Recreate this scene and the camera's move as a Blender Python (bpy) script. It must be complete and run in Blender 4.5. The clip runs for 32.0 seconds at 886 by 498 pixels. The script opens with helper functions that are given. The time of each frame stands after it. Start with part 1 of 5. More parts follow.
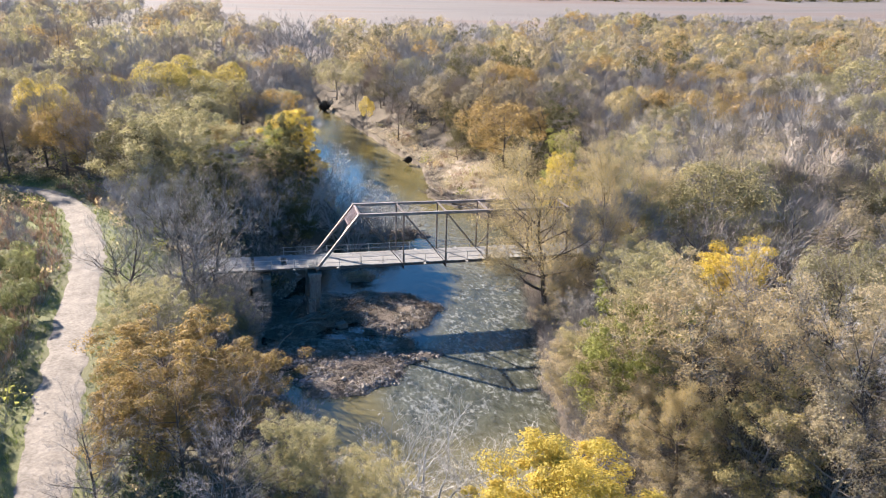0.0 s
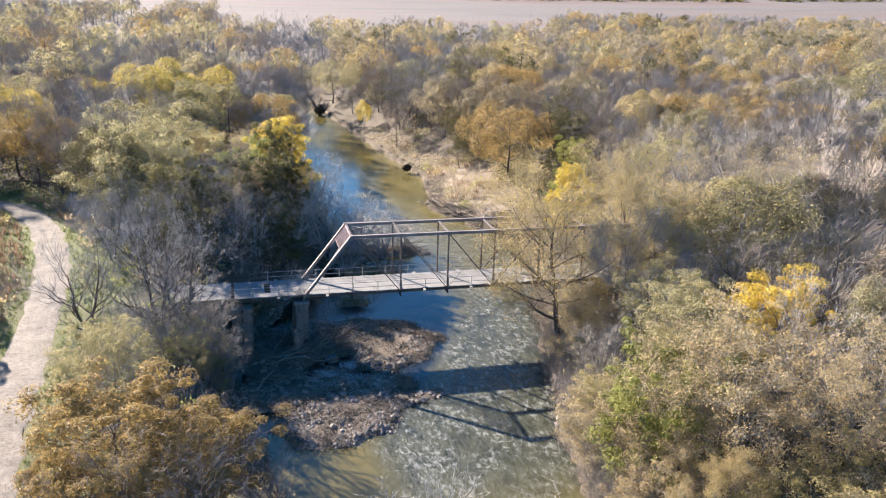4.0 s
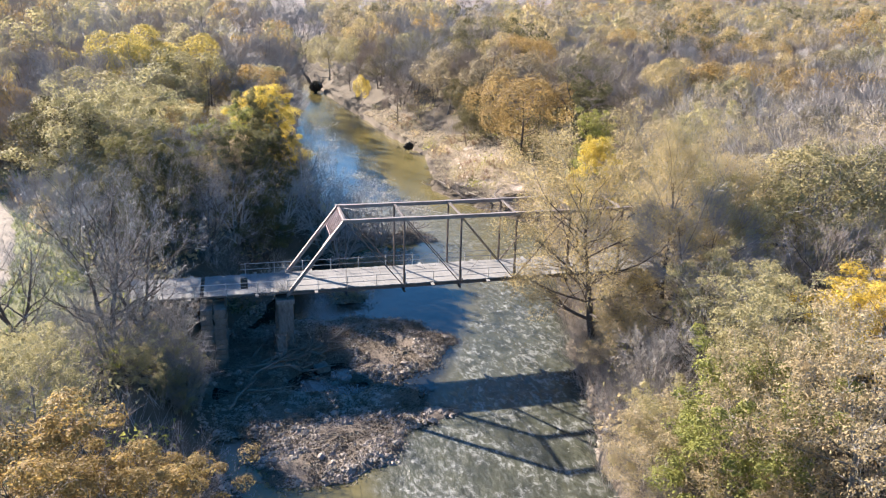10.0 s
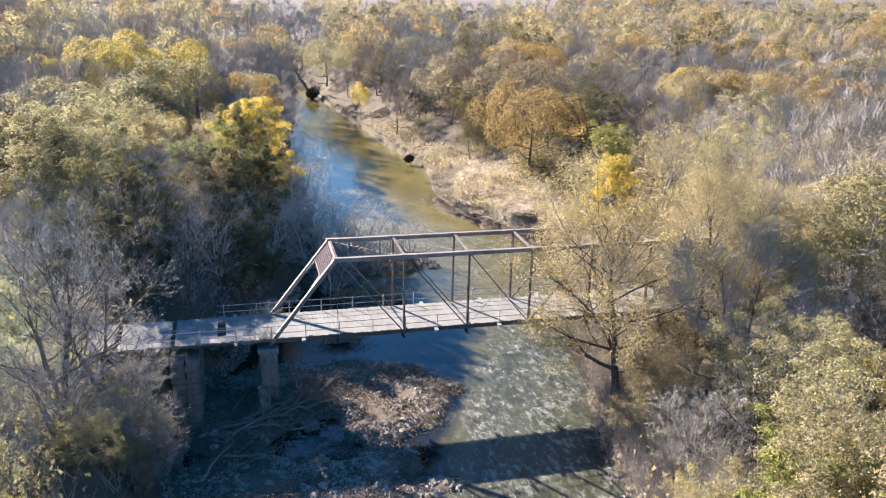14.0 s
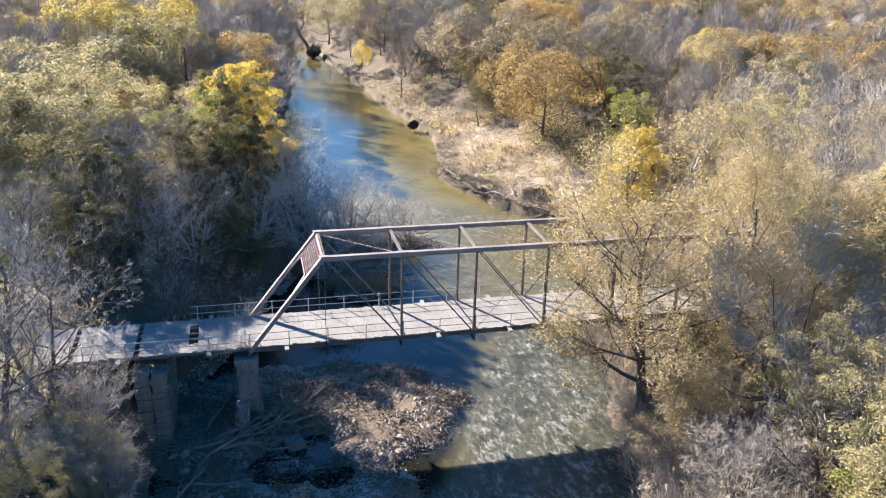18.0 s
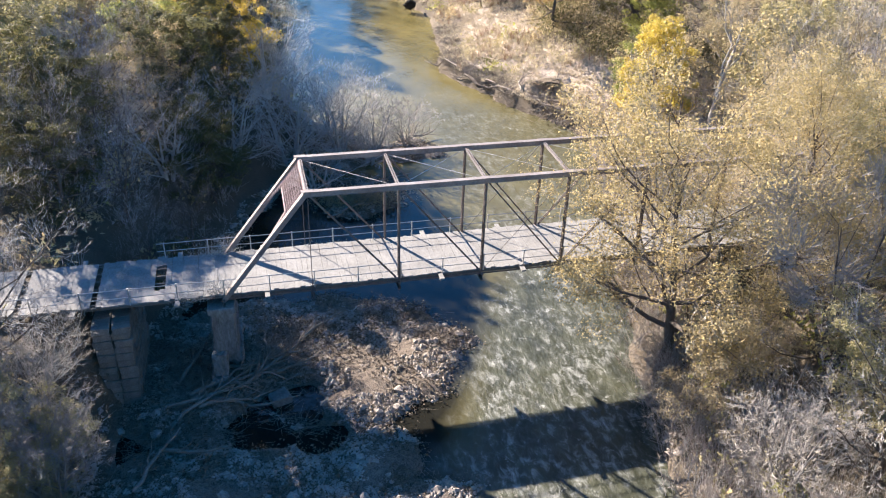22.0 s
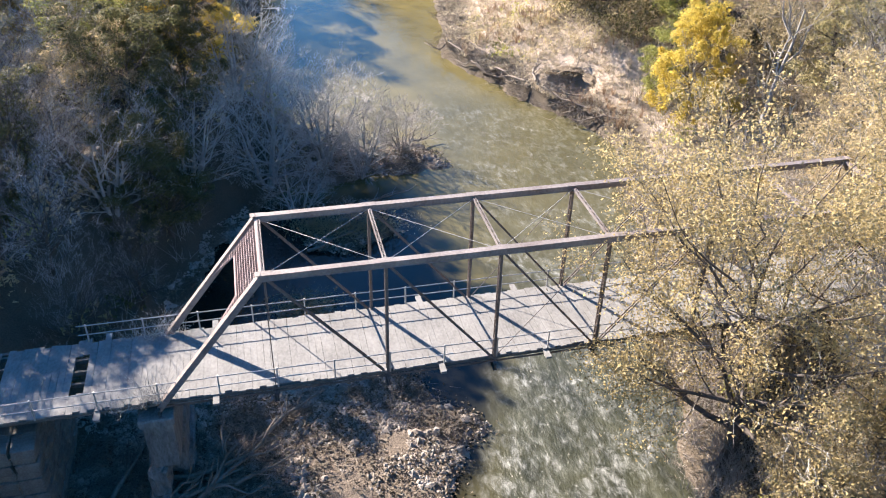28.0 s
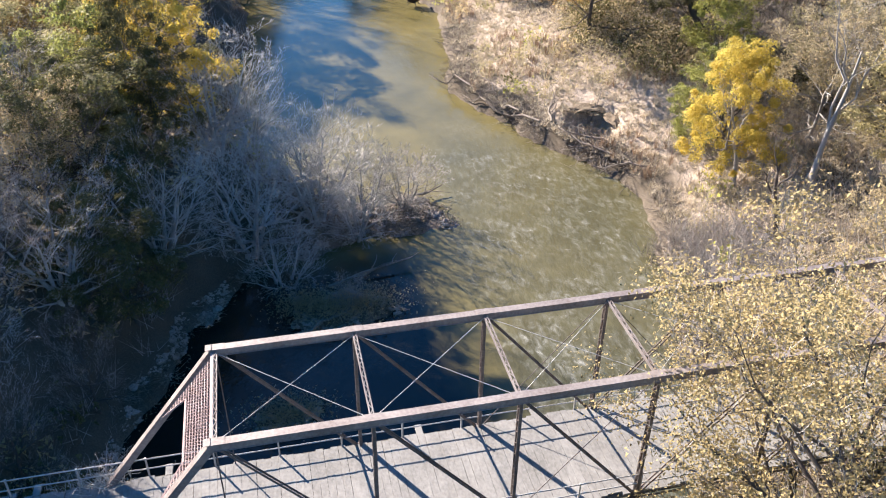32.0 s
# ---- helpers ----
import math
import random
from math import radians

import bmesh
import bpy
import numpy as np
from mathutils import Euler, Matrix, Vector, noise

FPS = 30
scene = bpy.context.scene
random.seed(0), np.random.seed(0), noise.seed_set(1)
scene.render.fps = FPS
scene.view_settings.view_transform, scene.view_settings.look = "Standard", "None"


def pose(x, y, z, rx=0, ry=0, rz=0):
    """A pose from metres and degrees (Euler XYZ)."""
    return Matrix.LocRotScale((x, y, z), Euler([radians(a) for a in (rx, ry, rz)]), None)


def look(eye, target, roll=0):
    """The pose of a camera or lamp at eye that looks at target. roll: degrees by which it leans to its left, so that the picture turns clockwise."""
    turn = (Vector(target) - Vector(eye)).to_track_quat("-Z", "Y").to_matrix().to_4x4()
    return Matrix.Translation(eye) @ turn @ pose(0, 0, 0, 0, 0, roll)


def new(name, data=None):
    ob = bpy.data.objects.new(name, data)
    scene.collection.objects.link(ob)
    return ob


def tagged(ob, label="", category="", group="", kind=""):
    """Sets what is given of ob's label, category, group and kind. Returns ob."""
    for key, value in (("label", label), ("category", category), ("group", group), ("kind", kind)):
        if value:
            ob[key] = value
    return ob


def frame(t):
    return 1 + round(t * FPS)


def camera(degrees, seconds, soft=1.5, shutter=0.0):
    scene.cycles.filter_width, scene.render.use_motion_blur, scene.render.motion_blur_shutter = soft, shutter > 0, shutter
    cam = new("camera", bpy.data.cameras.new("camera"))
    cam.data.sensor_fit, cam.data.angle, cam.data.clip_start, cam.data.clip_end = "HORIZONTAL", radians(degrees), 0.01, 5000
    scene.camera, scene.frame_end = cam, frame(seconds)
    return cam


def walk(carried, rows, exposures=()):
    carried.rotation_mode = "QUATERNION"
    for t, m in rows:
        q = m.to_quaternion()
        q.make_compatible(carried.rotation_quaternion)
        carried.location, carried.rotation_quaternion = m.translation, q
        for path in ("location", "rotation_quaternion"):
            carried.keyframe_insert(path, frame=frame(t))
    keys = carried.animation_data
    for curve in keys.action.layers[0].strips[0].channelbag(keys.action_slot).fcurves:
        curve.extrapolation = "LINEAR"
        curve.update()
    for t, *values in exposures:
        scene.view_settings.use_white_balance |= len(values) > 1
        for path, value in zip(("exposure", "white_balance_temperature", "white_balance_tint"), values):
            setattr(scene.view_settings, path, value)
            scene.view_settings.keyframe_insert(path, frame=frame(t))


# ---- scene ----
cam = camera(56.5, 32.0, soft=1.1)
PATH = [
    (0, (-17.28, -85.249, 35.854), (-16.808, -83.402, 35.25), 1.7),
    (1, (-16.634, -82.905, 35.793), (-16.162, -81.057, 35.189), 1.6),
    (2, (-16.047, -80.605, 35.727), (-15.574, -78.758, 35.124), 1.6),
    (3, (-15.558, -78.276, 35.635), (-15.086, -76.429, 35.033), 1.6),
    (6, (-14.382, -71.459, 34.109), (-13.91, -69.613, 33.503), 1.6),
    (7, (-13.992, -69.374, 33.255), (-13.522, -67.531, 32.638), 1.5),
    (8, (-13.597, -67.328, 32.351), (-13.127, -65.488, 31.725), 1.4),
    (9, (-13.228, -65.297, 31.603), (-12.758, -63.46, 30.967), 1.4),
    (10, (-12.827, -63.138, 31.314), (-12.358, -61.301, 30.678), 1.4),
    (11, (-12.444, -60.918, 31.223), (-11.975, -59.081, 30.588), 1.4),
    (12, (-12.03, -58.775, 31.257), (-11.56, -56.937, 30.622), 1.5),
    (13, (-11.589, -56.665, 31.308), (-11.118, -54.827, 30.675), 1.5),
    (14, (-11.129, -54.558, 31.374), (-10.659, -52.719, 30.742), 1.5),
    (17, (-9.478, -48.726, 31.215), (-9.024, -46.892, 30.558), 1.6),
    (18, (-8.955, -46.717, 31.257), (-8.508, -44.909, 30.527), 1.7),
    (19, (-8.462, -44.707, 31.351), (-8.024, -42.929, 30.548), 1.6),
    (20, (-8.04, -42.7, 31.389), (-7.608, -40.952, 30.518), 1.8),
    (21, (-7.676, -40.697, 31.455), (-7.247, -38.985, 30.514), 1.8),
    (22, (-7.434, -38.734, 31.427), (-7.004, -37.061, 30.421), 1.9),
    (23, (-7.137, -36.801, 31.413), (-6.707, -35.167, 30.342), 2.1),
    (24, (-6.658, -34.789, 31.326), (-6.236, -33.191, 30.199), 2.2),
    (25, (-6.156, -32.882, 31.286), (-5.735, -31.281, 30.164), 2.2),
    (28, (-4.456, -26.919, 30.856), (-4.047, -25.298, 29.757), 1.6),
    (30, (-3.391, -22.837, 30.751), (-2.995, -21.209, 29.659), 1.4),
    (32, (-2.216, -18.639, 30.813), (-1.832, -17.008, 29.722), 0.7),
]
walk(cam, [(t, look(eye, target, roll)) for t, eye, target, roll in PATH], exposures=((0, 1.97, 6550, 17), (8, 2.04, 6550, 17), (15, 2.14, 6550, 17), (25, 2.22, 6550, 17), (32, 2.04, 6550, 17)))

# ---- sky and sun ----
TO_SUN = Vector((-0.46, 0.75, 0.47)).normalized()
world = bpy.data.worlds.new("sky")
scene.world = world
world.use_nodes = True
wn = world.node_tree.nodes
sky = wn.new("ShaderNodeTexSky")
sky.sky_type = "NISHITA"
sky.sun_disc = False
sky.sun_elevation = math.asin(TO_SUN.z)
sky.sun_rotation = math.atan2(TO_SUN.x, TO_SUN.y)
sky.air_density, sky.dust_density, sky.ozone_density = 1.0, 0.3, 3.0
deeper = wn.new("ShaderNodeHueSaturation")
deeper.inputs["Saturation"].default_value = 1.4
world.node_tree.links.new(sky.outputs[0], deeper.inputs["Color"])
world.node_tree.links.new(deeper.outputs[0], wn["Background"].inputs[0])
wn["Background"].inputs[1].default_value = 0.07
sun_data = bpy.data.lights.new("sun", "SUN")
sun_data.energy, sun_data.angle, sun_data.color = 5.6, radians(0.6), (1.0, 0.925, 0.79)
sun = new("sun", sun_data)
sun.matrix_world = look((0, 0, 300), Vector((0, 0, 300)) - TO_SUN)

# ---- materials ----


def material(name, rough=0.8, metal=0.0):
    m = bpy.data.materials.new(name)
    m.use_nodes = True
    nt = m.node_tree
    b = nt.nodes["Principled BSDF"]
    b.inputs["Roughness"].default_value = rough
    b.inputs["Metallic"].default_value = metal
    b.inputs["Specular IOR Level"].default_value = 0.25
    return m, nt, b


def node(nt, kind, **sets):
    n = nt.nodes.new(kind)
    for k, v in sets.items():
        if k in n.inputs:
            n.inputs[k].default_value = v
    return n


def noise_of(nt, scale, detail=6.0, rough=0.6, coords="Object", stretch=None):
    tc = nt.nodes.new("ShaderNodeTexCoord")
    out = nt.nodes.new("ShaderNodeNewGeometry").outputs["Position"] if coords == "Position" else tc.outputs[coords]
    if stretch:
        mp = nt.nodes.new("ShaderNodeMapping")
        mp.inputs["Scale"].default_value = stretch[:3]
        if len(stretch) > 3:
            mp.inputs["Rotation"].default_value = (0, 0, stretch[3])
        nt.links.new(out, mp.inputs[0])
        out = mp.outputs[0]
    n = node(nt, "ShaderNodeTexNoise", Scale=scale, Detail=detail, Roughness=rough)
    nt.links.new(out, n.inputs["Vector"])
    return n.outputs["Fac"]


def ramp(nt, fac, stops):
    r = nt.nodes.new("ShaderNodeValToRGB")
    el = r.color_ramp.elements
    while len(el) < len(stops):
        el.new(0.5)
    for e, (p, c) in zip(el, stops):
        e.position = p
        e.color = (*c, 1) if len(c) == 3 else c
    nt.links.new(fac, r.inputs[0])
    return r.outputs[0]


def mixed(nt, fac, a, b, how="MIX"):
    n = nt.nodes.new("ShaderNodeMix")
    n.data_type, n.blend_type = "RGBA", how
    for sock, v in ((n.inputs[0], fac), (n.inputs[6], a), (n.inputs[7], b)):
        if isinstance(v, (int, float)):
            sock.default_value = v
        elif isinstance(v, tuple):
            sock.default_value = (*v[:3], 1)
        else:
            nt.links.new(v, sock)
    return n.outputs[2]


def bump(nt, b, height, strength=0.5, dist=0.05):
    n = node(nt, "ShaderNodeBump", Strength=strength, Distance=dist)
    nt.links.new(height, n.inputs["Height"])
    nt.links.new(n.outputs[0], b.inputs["Normal"])


def two_scale(name, dark, light, big, small, rough=0.85, metal=0.0, relief=0.5, dist=0.03, coords="Object", per_object=0.0, stretch=None):
    m, nt, b = material(name, rough, metal)
    f1 = noise_of(nt, big, coords=coords, stretch=stretch)
    f2 = noise_of(nt, small, coords=coords, stretch=stretch)
    c = mixed(nt, 0.5, ramp(nt, f1, [(0.3, dark), (0.7, light)]), ramp(nt, f2, [(0.3, dark), (0.7, light)]))
    if per_object:
        oi = nt.nodes.new("ShaderNodeObjectInfo")
        lo, hi = 1 - per_object, 1 + per_object
        c = mixed(nt, 1.0, c, ramp(nt, oi.outputs["Random"], [(0, (lo,) * 3), (1, (min(hi, 1.0),) * 3)]), "MULTIPLY")
    nt.links.new(c, b.inputs["Base Color"])
    bump(nt, b, f2, relief, dist)
    return m


def leaf_material(name, cols, glow=0.4, vary=0.7, sprays=0.0, gaps=0.35):
    """Leaves; sprays: cells to the metre by which a larger spray is cut into single leaves, with gaps between them."""
    m, nt, b = material(name, 0.6)
    geo = nt.nodes.new("ShaderNodeNewGeometry")
    oi = nt.nodes.new("ShaderNodeObjectInfo")
    k = len(cols) - 1
    mean = [sum(q[i] for q in cols) / len(cols) for i in range(3)]
    cols = [tuple(mean[i] + (q[i] - mean[i]) * vary for i in range(3)) for q in cols]
    pick = geo.outputs["Random Per Island"]
    if sprays:
        vo = node(nt, "ShaderNodeTexVoronoi", Scale=sprays)
        tc = nt.nodes.new("ShaderNodeTexCoord")
        nt.links.new(tc.outputs["Object"], vo.inputs["Vector"])
        cell = nt.nodes.new("ShaderNodeSeparateColor")
        nt.links.new(vo.outputs["Color"], cell.inputs[0])
        pick = cell.outputs[1]
    c = ramp(nt, pick, [(i / k, q) for i, q in enumerate(cols)])
    c = mixed(nt, 1.0, c, ramp(nt, oi.outputs["Random"], [(0, (0.74, 0.75, 0.76)), (0.5, (0.92, 0.92, 0.91)), (1, (1, 0.96, 0.88))]), "MULTIPLY")
    c = mixed(nt, 1.0, c, ramp(nt, noise_of(nt, 0.5), [(0.3, (0.7, 0.72, 0.72)), (0.7, (1, 1, 1))]), "MULTIPLY")
    nt.links.new(c, b.inputs["Base Color"])
    tr = nt.nodes.new("ShaderNodeBsdfTranslucent")
    nt.links.new(c, tr.inputs["Color"])
    mx = nt.nodes.new("ShaderNodeMixShader")
    mx.inputs[0].default_value = glow
    nt.links.new(b.outputs[0], mx.inputs[1])
    nt.links.new(tr.outputs[0], mx.inputs[2])
    if sprays:
        tilt = nt.nodes.new("ShaderNodeVectorMath")
        tilt.operation = "MULTIPLY_ADD"
        nt.links.new(vo.outputs["Color"], tilt.inputs[0])
        tilt.inputs[1].default_value = (1.3, 1.3, 1.3)
        shifted = nt.nodes.new("ShaderNodeVectorMath")
        shifted.operation = "SUBTRACT"
        nt.links.new(geo.outputs["Normal"], shifted.inputs[0])
        shifted.inputs[1].default_value = (0.65, 0.65, 0.65)
        nt.links.new(shifted.outputs[0], tilt.inputs[2])
        way = nt.nodes.new("ShaderNodeVectorMath")
        way.operation = "NORMALIZE"
        nt.links.new(tilt.outputs[0], way.inputs[0])
        nt.links.new(way.outputs[0], b.inputs["Normal"])
        nt.links.new(way.outputs[0], tr.inputs["Normal"])
        clear = nt.nodes.new("ShaderNodeBsdfTransparent")
        hole = nt.nodes.new("ShaderNodeMath")
        hole.operation = "LESS_THAN"
        hole.inputs[1].default_value = gaps
        nt.links.new(cell.outputs[0], hole.inputs[0])
        cut = nt.nodes.new("ShaderNodeMixShader")
        nt.links.new(hole.outputs[0], cut.inputs[0])
        nt.links.new(mx.outputs[0], cut.inputs[1])
        nt.links.new(clear.outputs[0], cut.inputs[2])
        mx = cut
    nt.links.new(mx.outputs[0], nt.nodes["Material Output"].inputs[0])
    return m


LEAF = {
    "yellow": leaf_material("leaf_yellow", [(0.58, 0.42, 0.07), (0.76, 0.57, 0.10), (0.80, 0.66, 0.20)], 0.6, 0.7, 15.0, 0.22),
    "gold": leaf_material("leaf_gold", [(0.42, 0.32, 0.16), (0.56, 0.43, 0.20), (0.62, 0.51, 0.29)], 0.55, 0.6, 15.0, 0.22),
    "orange": leaf_material("leaf_orange", [(0.22, 0.17, 0.07), (0.40, 0.28, 0.09), (0.46, 0.28, 0.11), (0.44, 0.36, 0.16)], 0.55, 0.7, 15.0, 0.22),
    "oak": leaf_material("leaf_oak", [(0.08, 0.09, 0.04), (0.15, 0.15, 0.065), (0.26, 0.20, 0.09)], 0.55, 0.7, 15.0, 0.22),
    "olive": leaf_material("leaf_olive", [(0.31, 0.275, 0.13), (0.50, 0.435, 0.22), (0.61, 0.525, 0.30)], 0.55, 0.7, 15.0, 0.22),
    "tan": leaf_material("leaf_tan", [(0.40, 0.31, 0.20), (0.55, 0.45, 0.29), (0.59, 0.475, 0.27)], 0.55, 0.7, 15.0, 0.22),
    "green": leaf_material("leaf_green", [(0.17, 0.19, 0.06), (0.36, 0.37, 0.10), (0.56, 0.53, 0.16)], 0.55, 0.7, 15.0, 0.22),
}


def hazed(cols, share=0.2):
    """Haze painted in: colours a little greyer, as leaf and twig masses look afar."""
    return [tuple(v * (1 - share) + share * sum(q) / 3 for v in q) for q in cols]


# leaf colours for distant crowns, with haze mixed into them
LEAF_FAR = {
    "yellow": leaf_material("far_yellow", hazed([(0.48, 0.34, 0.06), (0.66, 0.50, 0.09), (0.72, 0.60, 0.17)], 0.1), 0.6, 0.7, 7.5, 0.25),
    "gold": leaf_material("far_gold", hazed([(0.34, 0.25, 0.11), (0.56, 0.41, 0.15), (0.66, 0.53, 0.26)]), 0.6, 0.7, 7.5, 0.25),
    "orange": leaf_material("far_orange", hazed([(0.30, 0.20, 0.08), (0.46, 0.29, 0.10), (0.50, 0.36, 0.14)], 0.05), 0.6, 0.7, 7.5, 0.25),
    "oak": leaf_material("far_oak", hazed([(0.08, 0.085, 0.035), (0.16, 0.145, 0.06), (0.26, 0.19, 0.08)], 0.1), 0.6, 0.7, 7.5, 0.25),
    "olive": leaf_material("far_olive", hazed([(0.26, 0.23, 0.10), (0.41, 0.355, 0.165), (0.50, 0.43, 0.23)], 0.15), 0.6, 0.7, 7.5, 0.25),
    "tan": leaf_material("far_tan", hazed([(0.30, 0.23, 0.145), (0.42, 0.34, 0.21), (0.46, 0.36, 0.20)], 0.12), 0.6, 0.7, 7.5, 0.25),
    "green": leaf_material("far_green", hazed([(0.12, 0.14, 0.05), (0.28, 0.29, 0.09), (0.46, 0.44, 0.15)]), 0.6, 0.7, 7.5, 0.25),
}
BARK_GREY = two_scale("bark_grey", (0.13, 0.12, 0.11), (0.34, 0.32, 0.30), 1.2, 14, per_object=0.25)
BARK_PALE = two_scale("bark_pale", (0.22, 0.21, 0.20), (0.52, 0.50, 0.47), 1.2, 14, per_object=0.2)
BARK_BROWN = two_scale("bark_brown", (0.05, 0.04, 0.035), (0.16, 0.13, 0.11), 1.2, 14, per_object=0.25)
TWIG_PALE = two_scale("twig_pale", (0.28, 0.262, 0.24), (0.48, 0.452, 0.41), 0.6, 8, per_object=0.2)
TWIG_GREY = two_scale("twig_grey", (0.27, 0.255, 0.245), (0.48, 0.455, 0.435), 0.6, 8, per_object=0.2)
TWIG_BROWN = two_scale("twig_brown", (0.25, 0.215, 0.205), (0.45, 0.395, 0.365), 0.6, 8, per_object=0.25)
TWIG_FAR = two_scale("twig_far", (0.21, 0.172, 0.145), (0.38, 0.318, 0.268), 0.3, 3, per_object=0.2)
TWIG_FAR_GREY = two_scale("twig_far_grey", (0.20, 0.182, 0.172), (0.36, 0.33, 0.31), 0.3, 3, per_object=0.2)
TWIG_DULL = two_scale("twig_dull", (0.20, 0.178, 0.16), (0.36, 0.325, 0.29), 0.6, 8, per_object=0.2)
CONCRETE = two_scale("concrete", (0.07, 0.065, 0.06), (0.27, 0.26, 0.24), 0.9, 5, 0.9, relief=0.9, dist=0.06, stretch=(1.6, 1.6, 0.6))
TURF = two_scale("bank_turf", (0.05, 0.038, 0.028), (0.22, 0.17, 0.12), 0.8, 9, 0.95, relief=0.8, dist=0.08)
SOIL = two_scale("dark_soil", (0.012, 0.010, 0.008), (0.05, 0.04, 0.03), 0.8, 6, 0.95, relief=0.8, dist=0.08)
DEADWOOD = two_scale("bleached_deadwood", (0.17, 0.155, 0.14), (0.36, 0.335, 0.31), 0.8, 12, 0.85, stretch=(3, 3, 0.5))
STONE = two_scale("block_stone", (0.09, 0.08, 0.07), (0.25, 0.23, 0.20), 1.0, 12, 0.9, per_object=0.25)
ROCK = two_scale("river_rock", (0.15, 0.125, 0.105), (0.52, 0.45, 0.385), 0.9, 10, 0.85, per_object=0.2)
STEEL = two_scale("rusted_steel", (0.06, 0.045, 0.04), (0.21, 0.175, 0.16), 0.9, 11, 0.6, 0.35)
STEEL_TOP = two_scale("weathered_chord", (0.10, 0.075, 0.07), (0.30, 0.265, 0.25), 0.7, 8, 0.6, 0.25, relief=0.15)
PORTAL = two_scale("faded_red_lattice", (0.22, 0.14, 0.135), (0.42, 0.33, 0.315), 0.9, 12, 0.6, 0.2)
RAIL = two_scale("galvanized_pipe", (0.30, 0.29, 0.28), (0.50, 0.48, 0.46), 2, 20, 0.5, 0.5)
PLANK = two_scale("weathered_plank", (0.105, 0.101, 0.096), (0.25, 0.242, 0.232), 0.55, 6, 0.9, relief=0.4, per_object=0.04, coords="Position", stretch=(1.6, 1.0, 1))
PLANK_EDGE = two_scale("dark_timber", (0.05, 0.045, 0.04), (0.16, 0.14, 0.12), 1, 9, 0.9)
DRIFT = two_scale("driftwood", (0.10, 0.082, 0.068), (0.29, 0.245, 0.205), 1, 12, 0.9)
GRASS_TAN = leaf_material("dry_grass", [(0.44, 0.35, 0.245), (0.61, 0.515, 0.385), (0.68, 0.60, 0.48)], 0.5)
GRASS_GREEN = leaf_material("green_grass", [(0.10, 0.15, 0.04), (0.20, 0.25, 0.07), (0.32, 0.33, 0.12)], 0.3)
WEED_RED = leaf_material("dry_weeds", [(0.26, 0.15, 0.10), (0.36, 0.23, 0.15), (0.42, 0.32, 0.22)], 0.3)
LITTER = leaf_material("leaf_litter", [(0.07, 0.055, 0.04), (0.15, 0.115, 0.08), (0.25, 0.20, 0.145)], 0.1)
ROADMAT = two_scale("dirt_track", (0.085, 0.072, 0.06), (0.275, 0.24, 0.205), 0.5, 4, 0.95, relief=0.6, dist=0.06)

# ground: leaf litter, dry grass, gravel and ploughed field, mixed by the zones stored on the mesh
GROUND, nt, b = material("ground", 0.95)
zone = nt.nodes.new("ShaderNodeAttribute")
zone.attribute_name = "zone"
sep = nt.nodes.new("ShaderNodeSeparateColor")
nt.links.new(zone.outputs["Color"], sep.inputs[0])
n1, n2, n3 = noise_of(nt, 0.35), noise_of(nt, 3.0), noise_of(nt, 14.0)
litter = mixed(nt, 0.5, ramp(nt, n1, [(0.3, (0.035, 0.03, 0.024)), (0.7, (0.12, 0.094, 0.066))]), ramp(nt, n3, [(0.3, (0.035, 0.028, 0.022)), (0.7, (0.17, 0.135, 0.095))]))
sand = mixed(nt, 0.5, ramp(nt, n2, [(0.3, (0.23, 0.175, 0.135)), (0.7, (0.50, 0.42, 0.345))]), ramp(nt, n3, [(0.3, (0.20, 0.155, 0.12)), (0.7, (0.48, 0.40, 0.33))]))
gravel = mixed(nt, 0.5, ramp(nt, n2, [(0.3, (0.06, 0.048, 0.038)), (0.7, (0.22, 0.175, 0.14))]), ramp(nt, n3, [(0.35, (0.05, 0.038, 0.028)), (0.7, (0.36, 0.29, 0.23))]))
grass = mixed(nt, 0.5, ramp(nt, n1, [(0.3, (0.08, 0.105, 0.035)), (0.7, (0.19, 0.205, 0.075))]), ramp(nt, n3, [(0.3, (0.06, 0.07, 0.03)), (0.7, (0.22, 0.215, 0.095))]))
col = mixed(nt, sep.outputs[0], litter, sand)
col = mixed(nt, sep.outputs[1], col, gravel)
col = mixed(nt, sep.outputs[2], col, grass)
far = noise_of(nt, 0.004, 3.0, stretch=(0.3, 1, 1))
field = ramp(nt, far, [(0.4, (0.10, 0.085, 0.08)), (0.5, (0.13, 0.11, 0.10)), (0.62, (0.13, 0.08, 0.065))])
field = mixed(nt, 0.35, field, ramp(nt, noise_of(nt, 0.08, stretch=(0.1, 1, 1)), [(0.3, (0.09, 0.075, 0.07)), (0.7, (0.14, 0.125, 0.115))]))
col = mixed(nt, zone.outputs["Alpha"], field, col)
nt.links.new(col, b.inputs["Base Color"])
bump(nt, b, n3, 0.7, 0.12)

